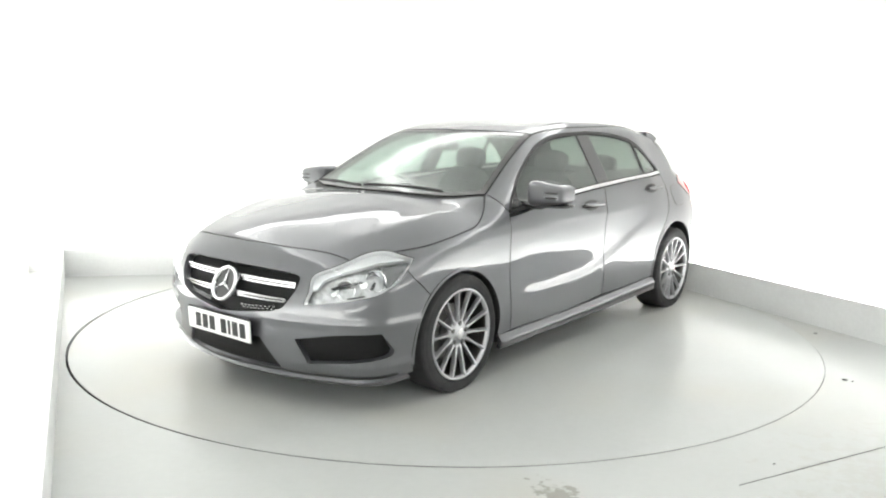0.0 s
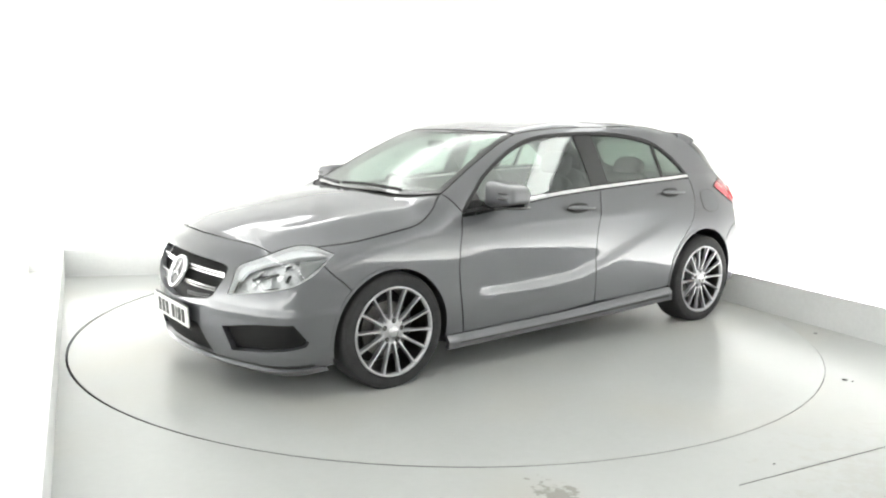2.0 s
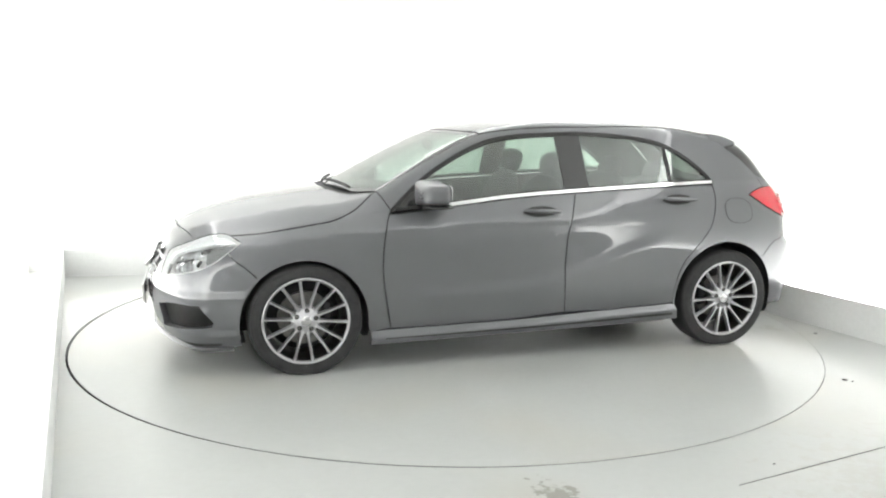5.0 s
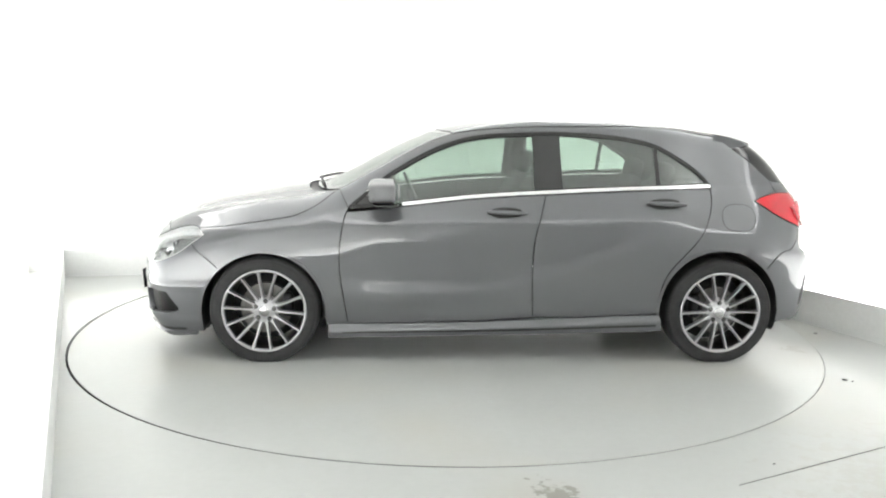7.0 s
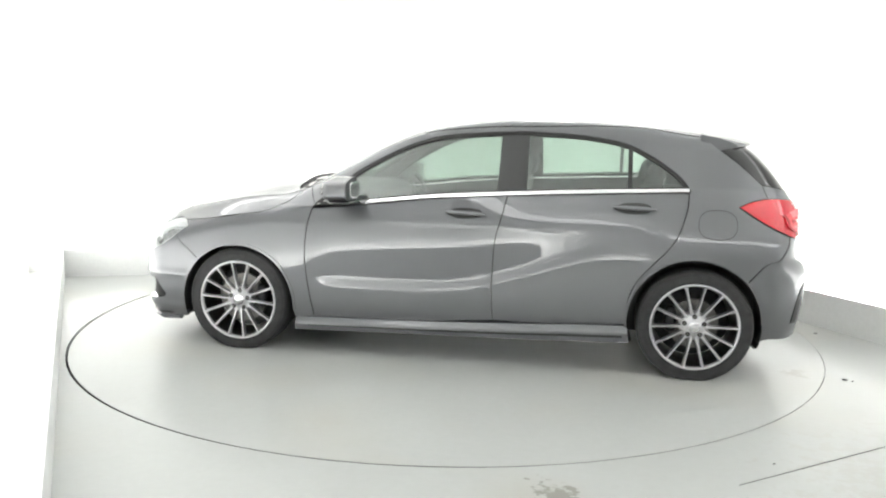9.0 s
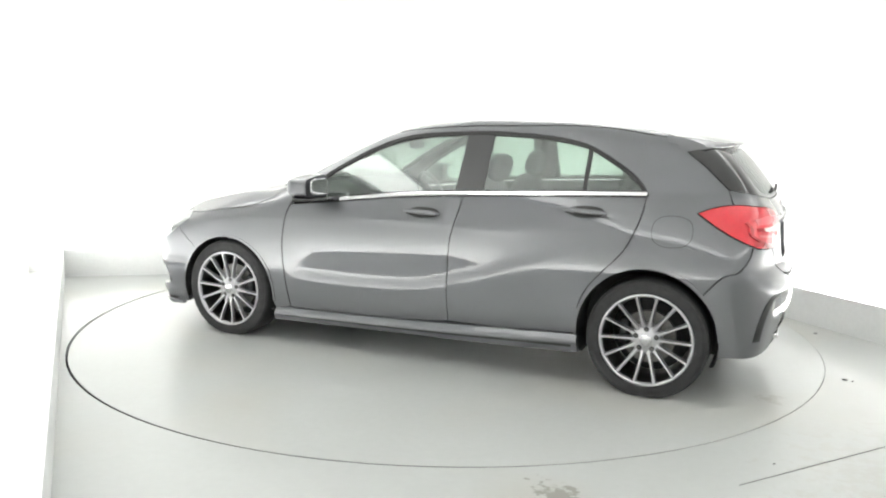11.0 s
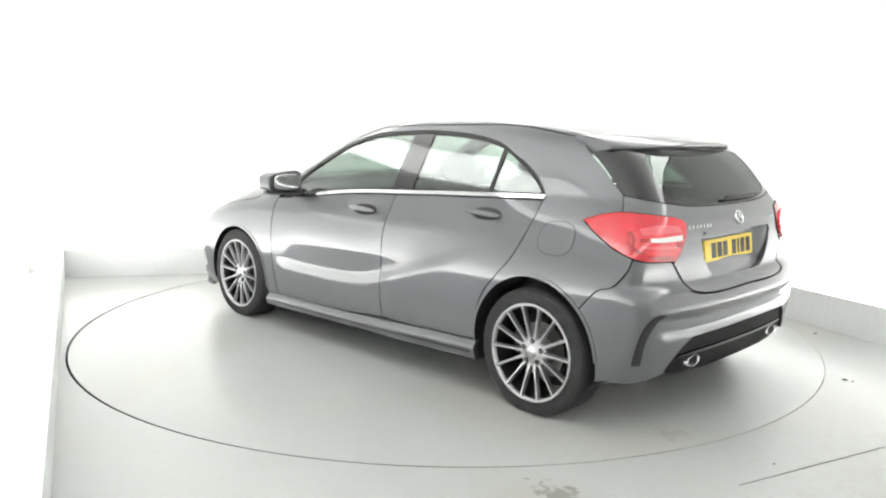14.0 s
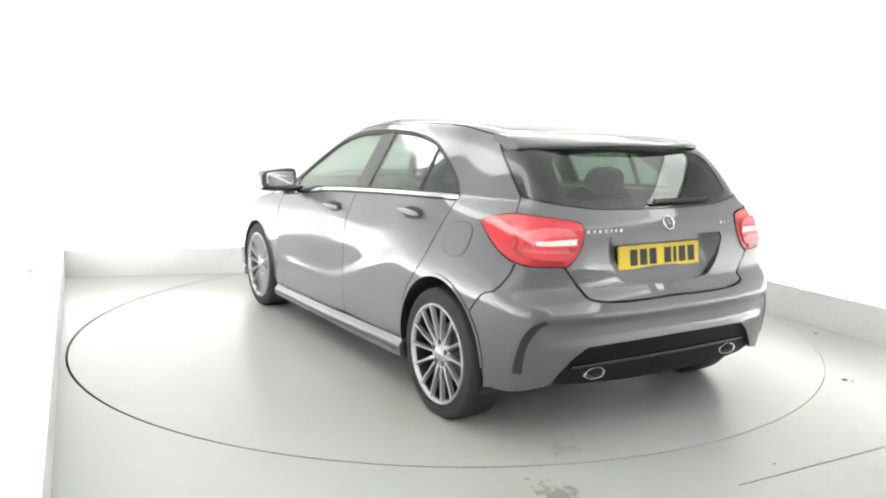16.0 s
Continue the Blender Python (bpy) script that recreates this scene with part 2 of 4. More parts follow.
# ---- the car's outer surface, in its own space: x forward from the middle of the wheelbase, y to its left ----
def smooth_curve(*pts):
    """A monotone cubic through (a, b) pairs, as a function of arrays."""
    q = np.array(sorted(pts), float)
    a, b = q[:, 0], q[:, 1]
    h, d = np.diff(a), np.diff(b) / np.diff(a)
    m = np.concatenate([[d[0]], np.zeros(len(a) - 2), [d[-1]]])
    for i in range(1, len(a) - 1):
        if d[i - 1] * d[i] > 0:
            w1, w2 = 2 * h[i] + h[i - 1], h[i] + 2 * h[i - 1]
            m[i] = (w1 + w2) / (w1 / d[i - 1] + w2 / d[i])
    s = np.linspace(a[0], a[-1], 500)
    k = np.clip(np.searchsorted(a, s) - 1, 0, len(a) - 2)
    t = (s - a[k]) / h[k]
    v = ((1 + 2 * t) * (1 - t) ** 2 * b[k] + t * (1 - t) ** 2 * h[k] * m[k]
         + t * t * (3 - 2 * t) * b[k + 1] + t * t * (t - 1) * h[k] * m[k + 1])
    return lambda x: np.interp(x, s, v)


half_width = smooth_curve((-2.2, .55), (-2.05, .70), (-1.9, .80), (-1.75, .858), (-1.5, .885), (-1.2, .888), (-.6, .875), (0, .876),
                          (.6, .88), (1.1, .885), (1.4, .89), (1.65, .885), (1.85, .865), (2.0, .825), (2.1, .76), (2.2, .64), (2.3, .45))
belt = smooth_curve((-2, 1.06), (-1.3, 1.052), (-.27, 1.008), (.1, .984), (.53, .936), (.88, .90), (1.1, .885), (1.3, .85), (1.5, .81), (1.7, .755), (2, .70))
belt_in = smooth_curve((-2, .25), (-1.75, .20), (-1.56, .166), (-1.3, .15), (-1, .10), (-.6, .085), (0, .06), (.5, .05), (1, .04), (1.6, .03), (2, .03))
lean = smooth_curve((-2, .6), (-1.6, .52), (-1.3, .51), (-.3, .58), (.6, .62), (.95, .75), (1.15, 1.2), (2.2, 1.5))
ridge = smooth_curve((2.3, .40), (2.2, .58), (2.12, .70), (2.06, .789), (1.93, .851), (1.67, .918), (1.479, .952), (1.304, .978), (1.12, 1.0),
                     (.959, 1.058), (.743, 1.173), (.528, 1.283), (.313, 1.364), (.06, 1.411), (-.303, 1.437), (-.67, 1.437), (-1.041, 1.418),
                     (-1.456, 1.366), (-1.649, 1.318), (-1.9, 1.22), (-2.1, 1.10))
crown = smooth_curve((2.2, .22), (1.7, .17), (1.4, .13), (1.05, .13), (.6, .14), (.3, .10), (-.3, .045), (-1.0, .05), (-1.4, .07), (-1.7, .12), (-2, .2))
nose = smooth_curve((.1, 2.05), (.15, 2.12), (.2, 2.19), (.3, 2.21), (.4, 2.215), (.5, 2.215), (.58, 2.205), (.65, 2.18), (.72, 2.14), (.79, 2.07), (.85, 1.98), (1, 1.65))
tail = smooth_curve((.1, -1.85), (.2, -1.9), (.26, -1.98), (.35, -2.0), (.5, -2.02), (.6, -2.02), (.66, -2.0), (.7, -1.96), (.8, -1.955), (.95, -1.94),
                    (1.03, -1.89), (1.1, -1.84), (1.2, -1.76), (1.3, -1.67), (1.45, -1.52))
swage = smooth_curve((1.0, .43), (.863, .431), (.533, .424), (.035, .443), (-.293, .518), (-.65, .638), (-.94, .737), (-1.2, .85))
shoulder = smooth_curve((1.9, .70), (1.695, .74), (1.357, .776), (.896, .808), (.5, .818), (0, .829), (-.6, .833), (-1.2, .84), (-2, .84))


bonnet_crease = smooth_curve((.8, .72), (.96, .705), (1.25, .675), (1.6, .63), (1.92, .53), (2.1, .46))


def step(v, a, b):
    t = np.clip((v - a) / (b - a), 0, 1)
    return t * t * (3 - 2 * t)


def side_y(x, z):
    b, w, u, k = belt(x), half_width(x), shoulder(x), step(x, -1.15, -.55)
    low = np.maximum(z - .62, 0)
    soft = np.minimum(low / np.maximum(b - .62, .05), 1) ** 2.2
    sharp = .80 * np.minimum(np.maximum(z - u, 0) / np.maximum(b - u, .06), 1) ** 1.1
    y = w - belt_in(x) * (soft * (1 - k) + sharp * k) - lean(x) * np.maximum(z - b, 0) - .010 * k * np.minimum(low / .19, 1) ** 1.5 - .036 * (np.maximum(.43 - z, 0) / .28) ** 1.7
    # the doors are hollow above the line that sweeps up to the rear wheel
    d = z - swage(x)
    along = step(x, -1.1, -.6) * (1 - step(x, .65, .95))
    return y - .009 * along * step(d, -.02, .065) * (1 - step(d, .07, .34))


def smax(a, b, k):
    h = np.maximum(k - abs(a - b), 0) / k
    return np.maximum(a, b) + h * h * k / 4


def hull(x, y, z):
    """Below 0 inside the body."""
    y = abs(y)
    side = (y - side_y(x, z)) * .86
    # the bonnet falls away outside a crease from the screen pillar to the headlamp
    over = np.maximum(y - bonnet_crease(x), 0)
    fold = (.16 * over - .008 * np.exp(-((y - bonnet_crease(x)) / .09) ** 2)) * step(x, .85, 1.05) * (1 - step(x, 1.9, 2.1))
    top = (z - ridge(x) + crown(x) * y * y + fold) * .9
    front = x - nose(z) + .35 * y * y
    back = tail(z) + .08 * y * y + .14 * y ** 4 - x
    f = smax(side, top, .07)
    f = smax(f, front * .9, .09)
    return smax(f, back * .9, .06)


AXES = {"front": 1.35, "rear": -1.2}


def rays(kind, u, v):
    """Start and way of the rays that lay a flat outline (u, v) onto the hull."""
    o, l = np.zeros_like(u), np.ones_like(u)
    if kind == "side":
        return np.stack([u, 1.2 * l, v], -1), np.stack([o, -l, o], -1), 1.2
    if kind == "top":
        return np.stack([u, v, 1.7 * l], -1), np.stack([o, o, -l], -1), 1.4
    x0, s = AXES[kind], (1 if kind == "front" else -1)
    c, n = np.cos(np.radians(u)) * s, np.sin(np.radians(u))
    return np.stack([x0 + 1.4 * c, 1.4 * n, v], -1), np.stack([-c, -n, o], -1), 1.35


def meet(start, way, far):
    """The first point of each ray on the hull."""
    n = 60
    lo = np.zeros(len(start))
    hi = np.full(len(start), far)
    found = np.zeros(len(start), bool)
    for i in range(1, n + 1):
        d = far * i / n
        q = start + way * d
        inside = hull(q[:, 0], q[:, 1], q[:, 2]) < 0
        fresh = inside & ~found
        lo[fresh], hi[fresh] = d - far / n, d
        found |= inside
    for _ in range(26):
        mid = (lo + hi) / 2
        q = start + way * mid[:, None]
        inside = hull(q[:, 0], q[:, 1], q[:, 2]) < 0
        hi, lo = np.where(inside, mid, hi), np.where(inside, lo, mid)
    return start + way * hi[:, None]


def slope(q, h=.003):
    g = np.stack([hull(*(q + h * e).T) - hull(*(q - h * e).T) for e in np.eye(3)], -1)
    return g / np.linalg.norm(g, axis=1)[:, None]


# ---- end of the surface ----
# ---- panels: outlines laid onto the car's surface ----
from mathutils.geometry import delaunay_2d_cdt


def spline(pts, n=8):
    """An open smooth line through a few points."""
    q = np.array(pts, float)
    if len(q) < 3:
        return [tuple(v) for v in q]
    e = np.vstack([2 * q[0] - q[1], q, 2 * q[-1] - q[-2]])
    res = []
    for i in range(1, len(e) - 2):
        for t in np.arange(n) / n:
            a, b, c, d = e[i - 1:i + 3]
            res.append(tuple(.5 * (2 * b + (c - a) * t + (2 * a - 5 * b + 4 * c - d) * t * t + (3 * b - a - 3 * c + d) * t ** 3)))
    return res + [tuple(q[-1])]


def both(half):
    """Closes an outline given for one half, from the middle line round to the middle line."""
    other = [(u, -v) if kind_is_top[0] else (-u, v) for u, v in half[::-1]]
    return half + other


kind_is_top = [False]


def mirrored(half, top=False):
    kind_is_top[0] = top
    return both(list(half))


def resample(loop, d):
    q = np.array(loop)
    q = q[np.linalg.norm(q - np.roll(q, 1, 0), axis=1) > 1e-5]
    res = []
    for a, b in zip(q, np.roll(q, -1, 0)):
        n = max(1, int(round(np.linalg.norm(b - a) / d)))
        res += [a + (b - a) * i / n for i in range(n)]
    return np.array(res)


def inside(loops, pts):
    hit = np.zeros(len(pts), bool)
    for q in loops:
        for (x0, y0), (x1, y1) in zip(q, np.roll(q, -1, 0)):
            cross = (y0 > pts[:, 1]) != (y1 > pts[:, 1])
            hit ^= cross & (pts[:, 0] < (x1 - x0) * (pts[:, 1] - y0) / (y1 - y0 + 1e-12) + x0)
    return hit


def shrink(q, gap):
    """Draws an outline in by gap."""
    area = np.sum(q[:, 0] * np.roll(q[:, 1], -1) - q[:, 1] * np.roll(q[:, 0], -1))
    d = np.roll(q, -1, 0) - np.roll(q, 1, 0)
    d /= np.linalg.norm(d, axis=1)[:, None] + 1e-9
    return q + np.stack([-d[:, 1], d[:, 0]], 1) * gap * np.sign(area)


def lay(kind, uv):
    u, v = np.array(uv, float).T
    q = meet(*rays(kind, u, v))
    return q, slope(q)


def panel(name, kind, loops, mat, parent, label="", lift=0.0, thick=.014, ds=.03, gap=.003, back=None, flip=False, painted_rim=False):
    """A closed, slightly thick shell cut out of the car's surface: the first outline less the others."""
    s = np.array([1.0, 1.0]) if kind in ("side", "top") else np.array([.0145, 1.0])
    rims = []
    for i, loop in enumerate(loops):
        q = resample(np.array(loop) * s, ds * .6)
        rims.append(shrink(q, gap if i == 0 else -gap))
    edge = np.vstack(rims)
    lo, hi = edge.min(0), edge.max(0)
    gx, gy = np.meshgrid(np.arange(lo[0], hi[0], ds), np.arange(lo[1], hi[1], ds * .87))
    gx[1::2] += ds / 2
    grid = np.stack([gx.ravel(), gy.ravel()], 1)
    grid = grid[inside(rims, grid)] if len(grid) else grid
    if len(grid):
        near = np.array([np.min(np.sum((edge - g) ** 2, 1)) for g in grid])
        grid = grid[near > (.5 * ds) ** 2]
    pts = np.vstack([edge, grid]) if len(grid) else edge
    lines, k = [], 0
    for q in rims:
        lines += [(k + i, k + (i + 1) % len(q)) for i in range(len(q))]
        k += len(q)
    co, _, faces, *_ = delaunay_2d_cdt([Vector(q) for q in pts], lines, [], 0, 1e-6)
    co = np.array([tuple(v) for v in co])
    mid = np.array([co[list(f)].mean(0) for f in faces])
    keep = inside(rims, mid)
    faces = [tuple(f) for f, ok in zip(faces, keep) if ok]
    q, nor = lay(kind, co / s)
    up = lift(co[:, 0] / s[0], co[:, 1]) if callable(lift) else lift
    q = q + nor * (np.ones(len(q)) * up)[:, None]
    if faces:
        a, b, c = (q[list(v)] for v in zip(*faces))
        turn = np.sum(np.cross(b - a, c - a) * (nor[[f[0] for f in faces]])) < 0
        if turn:
            faces = [f[::-1] for f in faces]
    shade = nor
    if callable(lift) and faces:
        shade = np.zeros_like(q)
        tri = np.array(faces)
        fn = np.cross(q[tri[:, 1]] - q[tri[:, 0]], q[tri[:, 2]] - q[tri[:, 0]])
        for i in range(3):
            np.add.at(shade, tri[:, i], fn)
        shade /= np.linalg.norm(shade, axis=1)[:, None] + 1e-12
    under = q - nor * thick
    if flip:
        q, under, nor, shade = (v * (1, -1, 1) for v in (q, under, nor, shade))
        faces = [f[::-1] for f in faces]
    n = len(q)
    count = {}
    for f in faces:
        for i in range(3):
            count[(f[i], f[(i + 1) % 3])] = 1
    open_edges = [e for e in count if (e[1], e[0]) not in count]
    allf = faces + [tuple(n + i for i in f[::-1]) for f in faces] + [(b, a, n + a, n + b) for a, b in open_edges]
    me = bpy.data.meshes.new(name)
    me.from_pydata([tuple(v) for v in np.vstack([q, under])], [], allf)
    me.materials.append(mat), me.materials.append(back or mat)
    nf = len(faces)
    me.polygons.foreach_set("use_smooth", np.ones(len(allf), bool))
    me.polygons.foreach_set("material_index", np.array([0] * nf + [1] * nf + [0 if painted_rim else 1] * (len(allf) - 2 * nf)))
    me.update()
    normals = [tuple(shade[i]) for f in faces for i in f] + [tuple(-nor[i]) for f in faces for i in f[::-1]]
    for p in list(me.polygons)[2 * nf:]:
        normals += [tuple(p.normal)] * 4
    me.normals_split_custom_set(normals)
    ob = new(name, me)
    ob.parent = parent
    return tagged(ob, label=label)


def pair(name, loops, mat, parent, label="", kind="side", **more):
    """The same panel on both flanks."""
    owners = parent if isinstance(parent, list) else [parent, parent]
    return [panel(name, kind, loops, mat, owners[f], label, flip=bool(f), **more) for f in (0, 1)]


def surface(kind, u, v, lift=0.0):
    q, n = lay(kind, [(u, v)])
    return Vector(q[0] + n[0] * lift), Vector(n[0])


def lathe(profile, n=64):
    """Turns (radius, y) pairs about the y axis."""
    bm = bmesh.new()
    rows = [[bm.verts.new((r * math.cos(2 * math.pi * i / n), y, r * math.sin(2 * math.pi * i / n))) for i in range(n)] for r, y in profile]
    for a, b in zip(rows, rows[1:]):
        for i in range(n):
            bm.faces.new((a[i], a[(i + 1) % n], b[(i + 1) % n], b[i]))
    bmesh.ops.recalc_face_normals(bm, faces=bm.faces)
    return bm


def blob(rx, ry, rz, p=2.6, nu=28, nv=16):
    """A rounded box."""
    bm = bmesh.new()
    bmesh.ops.create_uvsphere(bm, u_segments=nu, v_segments=nv, radius=1)
    for v in bm.verts:
        c = v.co.normalized()
        k = (abs(c.x) ** p + abs(c.y) ** p + abs(c.z) ** p) ** (-1 / p)
        v.co = Vector((c.x * k * rx, c.y * k * ry, c.z * k * rz))
    return bm


def moved(bm, m):
    bmesh.ops.transform(bm, matrix=m, verts=bm.verts)
    return bm


car = tagged(new("car"), "grey metallic five-door hatchback standing on the turntable", "car")

# lines that several panels share: flank lines as (x, z), top lines as (x, y), end lines as (degrees, z)
ARCH_F, ARCH_R = (1.355, .292, .360), (-1.340, .320, .365)


def arch(which, a, b, n=24, more=0.0):
    x, z, r = which
    return [(x + (r + more) * math.cos(t), z + (r + more) * math.sin(t)) for t in np.radians(np.linspace(a, b, n))]


def flank(top_line):
    q, _ = lay("top", top_line)
    return [(v[0], v[2]) for v in q]


def to_top(kind, line):
    return [(v[0], v[1]) for v in lay(kind, line)[0]]


def to_end(kind, q):
    s = 1 if kind == "front" else -1
    return [(math.degrees(math.atan2(v[1], s * (v[0] - AXES[kind]))), v[2]) for v in q]


HEAD_LINE = spline([(34.1, .535), (35.7, .602), (36.8, .672), (44.5, .722), (53.5, .772), (60.8, .780), (67.9, .749)])
HEAD_LOW = spline([(67.9, .749), (64.5, .699), (61.3, .651), (55.2, .601), (44.8, .563), (34.1, .535)])
LAMP_EDGE = to_top("front", [q for q in HEAD_LINE if 47.5 < q[0] < 63][::-1])
BONNET_SIDE = spline([(.955, .717), (1.035, .772), (1.11, .808), (1.16, .826), (1.265, .838), (1.53, .832), LAMP_EDGE[0]])
BONNET_FRONT = spline([LAMP_EDGE[-1], (1.981, .463), (2.024, .259), (2.045, 0)])
BONNET_NOSE = LAMP_EDGE + BONNET_FRONT[1:]
COWL = spline([(1.165, 0), (1.145, .277), (1.075, .52), (.955, .717)])
SCREEN_FOOT = spline([(1.115, 0), (1.09, .277), (1.025, .52), (.925, .700)])
SCREEN_SIDE = spline([(.925, .700), (.68, .645), (.45, .600), (.256, .563)])
SCREEN_HEAD = spline([(.256, .563), (.31, .30), (.335, 0)])
ROOF_SIDE = spline([(.256, .563), (0, .575), (-.4, .578), (-.9, .572), (-1.20, .564), (-1.37, .552)])
ROOF_TAIL = spline([(-1.37, .552), (-1.395, .30), (-1.40, 0)])
DOOR_FRONT = spline([(.868, .912), (.893, .834), (.917, .671), (.911, .504), (.868, .232)])
DOOR_MID = spline([(-.283, .992), (-.250, .853), (-.220, .723), (-.211, .489), (-.220, .272)])
DOOR_REAR = spline([(-1.290, 1.036), (-1.278, .933), (-1.216, .775), (-1.105, .645), (-1.030, .555), (-.985, .45), (-.968, .298)])
DLO = spline([(.868, .912), (.761, 1.003), (.597, 1.126), (.328, 1.267), (.088, 1.331), (-.256, 1.354), (-.429, 1.356), (-.702, 1.341),
              (-.937, 1.300), (-1.103, 1.220), (-1.228, 1.132), (-1.300, 1.052)])
TAIL_TOP = spline([(65.6, .971), (59.9, 1.001), (52, 1.016), (39.7, .998), (34.7, .973), (34.2, .913), (36.1, .841), (38.7, .797)])
TAIL_LOW = spline([(38.7, .797), (48.6, .808), (54.7, .846), (60.6, .908), (65.6, .971)])


def belt_line(a, b, off, n=24):
    return [(x, float(belt(x)) + off) for x in np.linspace(a, b, n)]


def to_flank(kind, line):
    q, _ = lay(kind, line)
    return [(v[0], v[2]) for v in q]


ARCH_FRONT_END = to_end("front", lay("side", arch(ARCH_F, 46, -18, 20))[0])
ARCH_REAR_END = to_end("rear", lay("side", arch(ARCH_R, 138, 193, 20))[0])
WING_JOINT = spline([HEAD_LOW[8], (67.2, .652), (70.5, .606), ARCH_FRONT_END[0]])
REAR_JOINT = spline([(51.2, .822), (52.5, .765), (56.0, .695), (60.0, .665), ARCH_REAR_END[0]])

# flanks
fender = DOOR_FRONT[::-1] + flank(SCREEN_SIDE[:1]) + flank(BONNET_SIDE) + to_flank("front", [q for q in HEAD_LINE if q[0] > 62.5] + HEAD_LOW[1:9]) + to_flank("front", WING_JOINT) + arch(ARCH_F, 46, 188) + [(.985, .222)]
pair("front_wing", [fender], PAINT, car, back=TRIM, ds=.028)
front_door = pair("front_door", [DOOR_FRONT + [(.5, .236), (.1, .245)] + DOOR_MID[::-1] + belt_line(-.283, .868, -.014)], PAINT, car, back=TRIM, ds=.028)
rear_door = pair("rear_door", [DOOR_MID + [(-.5, .272), (-.9, .292)] + DOOR_REAR[::-1] + belt_line(-1.290, -.283, -.014)], PAINT, car, back=TRIM, ds=.028)
quarter = (flank(SCREEN_SIDE) + flank(ROOF_SIDE) + to_flank("rear", [(67.6, 1.284), (60.2, 1.199), (53.6, 1.088)])
           + to_flank("rear", [(53.8, 1.03), (53.6, 1.017)] + [q for q in TAIL_TOP if q[0] > 53.6][::-1] + [q for q in TAIL_LOW if q[0] > 51.2][::-1] + REAR_JOINT)
           + arch(ARCH_R, 138, 38) + DOOR_REAR[::-1][6:] + DLO[::-1])
pair("body_side", [quarter], PAINT, car, back=TRIM, ds=.028, thick=.02)
sill = spline([(.985, .226), (.5, .234), (.1, .243), (-.5, .270), (-.985, .293)]) + spline([(-1.0, .20), (-.5, .178), (.2, .165), (.985, .150)])
SILL_X, SILL_Z = (-.985, -.5, .1, .5, .985), (.293, .270, .243, .234, .226)
pair("side_skirt", [sill], PAINT, car, lift=lambda u, v: .030 * np.clip((np.interp(u, SILL_X, SILL_Z) - .006 - v) / .026, 0, 1), ds=.012, thick=.03, painted_rim=True)
groove = spline([(.90, .188), (.1, .203), (-.4, .218), (-.96, .242)]) + spline([(-.96, .228), (-.4, .206), (.1, .192), (.90, .182)])
pair("skirt_groove", [groove], SEAL, car, lift=.031, ds=.02, thick=.004, gap=0)
for x, z, r in (ARCH_F, ARCH_R):
    lo = (195, -22) if x > 0 else (188, -16)
    pair("arch_lip", [arch((x, z, r), lo[1] + 10, lo[0] - 10, 48, .012) + arch((x, z, r), lo[0] - 10, lo[1] + 10, 48, -.004)], PAINT, car, lift=.004, ds=.02, thick=.03, gap=0, back=SEAL)

# side glass
rim = [(x, z) for x, z in DLO] + belt_line(-1.300, .868, .004)
hole = shrink(resample(rim, .02), .016)
pair("window_seal", [rim, hole], SEAL, car, lift=-.002, ds=.02, gap=0, thick=.02)


def between(loop, a, b):
    """The part of an outline with a < x < b."""
    bm = bmesh.new()
    bm.faces.new([bm.verts.new((x, 0, z)) for x, z in loop])
    for x, s in ((a, -1), (b, 1)):
        bmesh.ops.bisect_plane(bm, geom=bm.verts[:] + bm.edges[:] + bm.faces[:], plane_co=(x, 0, 0), plane_no=(s, 0, 0), clear_outer=True)
    bm.edges.ensure_lookup_table()
    bmesh.ops.holes_fill(bm, edges=bm.edges[:])
    face = max(bm.faces, key=lambda f: f.calc_area())
    res = [(v.co.x, v.co.z) for v in face.verts]
    bm.free()
    return res


glass = hole.tolist()
pair("side_window", [between(glass, -.225, .715)], GLASS, front_door, "greenish tinted side window", lift=-.008, thick=.004, gap=-.004)
pair("side_window", [between(glass, -.955, -.385)], GLASS, rear_door, "greenish tinted side window", lift=-.008, thick=.004, gap=-.004)
pair("quarter_window", [between(glass, -1.29, -.975)], GLASS, rear_door, "small greenish quarter window", lift=-.008, thick=.004, gap=-.004)
pair("door_pillar", [between(glass, -.388, -.222)], BLACK_TRIM, car, "gloss black door pillar", lift=-.005, thick=.02, gap=0)
pair("window_bar", [between(glass, -.977, -.953)], SEAL, rear_door, lift=-.005, thick=.02, gap=0)
pair("mirror_sail", [between(glass, .713, .86)], BLACK_TRIM, front_door, lift=-.005, thick=.02, gap=0)
pair("chrome_strip", [belt_line(.66, -1.292, .010, 40) + belt_line(-1.292, .66, -.009, 40)], CHROME, car, "bright chrome window strip", lift=.004, ds=.02, thick=.012, gap=0)

# top
panel("bonnet", "top", [mirrored(COWL + BONNET_SIDE + BONNET_NOSE, True)], PAINT, car, back=TRIM, ds=.028, gap=.0022)
panel("cowl", "top", [mirrored(SCREEN_FOOT[::1] + COWL[::-1], True)], SEAL, car, "black plastic scuttle under the windscreen", lift=-.012, ds=.03)
screen = mirrored(SCREEN_HEAD[::-1] + SCREEN_SIDE[::-1] + SCREEN_FOOT[::-1], True)
inner = shrink(resample(screen, .03), .042)
panel("windscreen_border", "top", [screen, inner], BLACK_TRIM, car, lift=-.004, ds=.025, gap=.002, thick=.008)
panel("windscreen", "top", [inner], SCREEN, car, "clear windscreen", lift=-.005, ds=.04, gap=0, thick=.004)
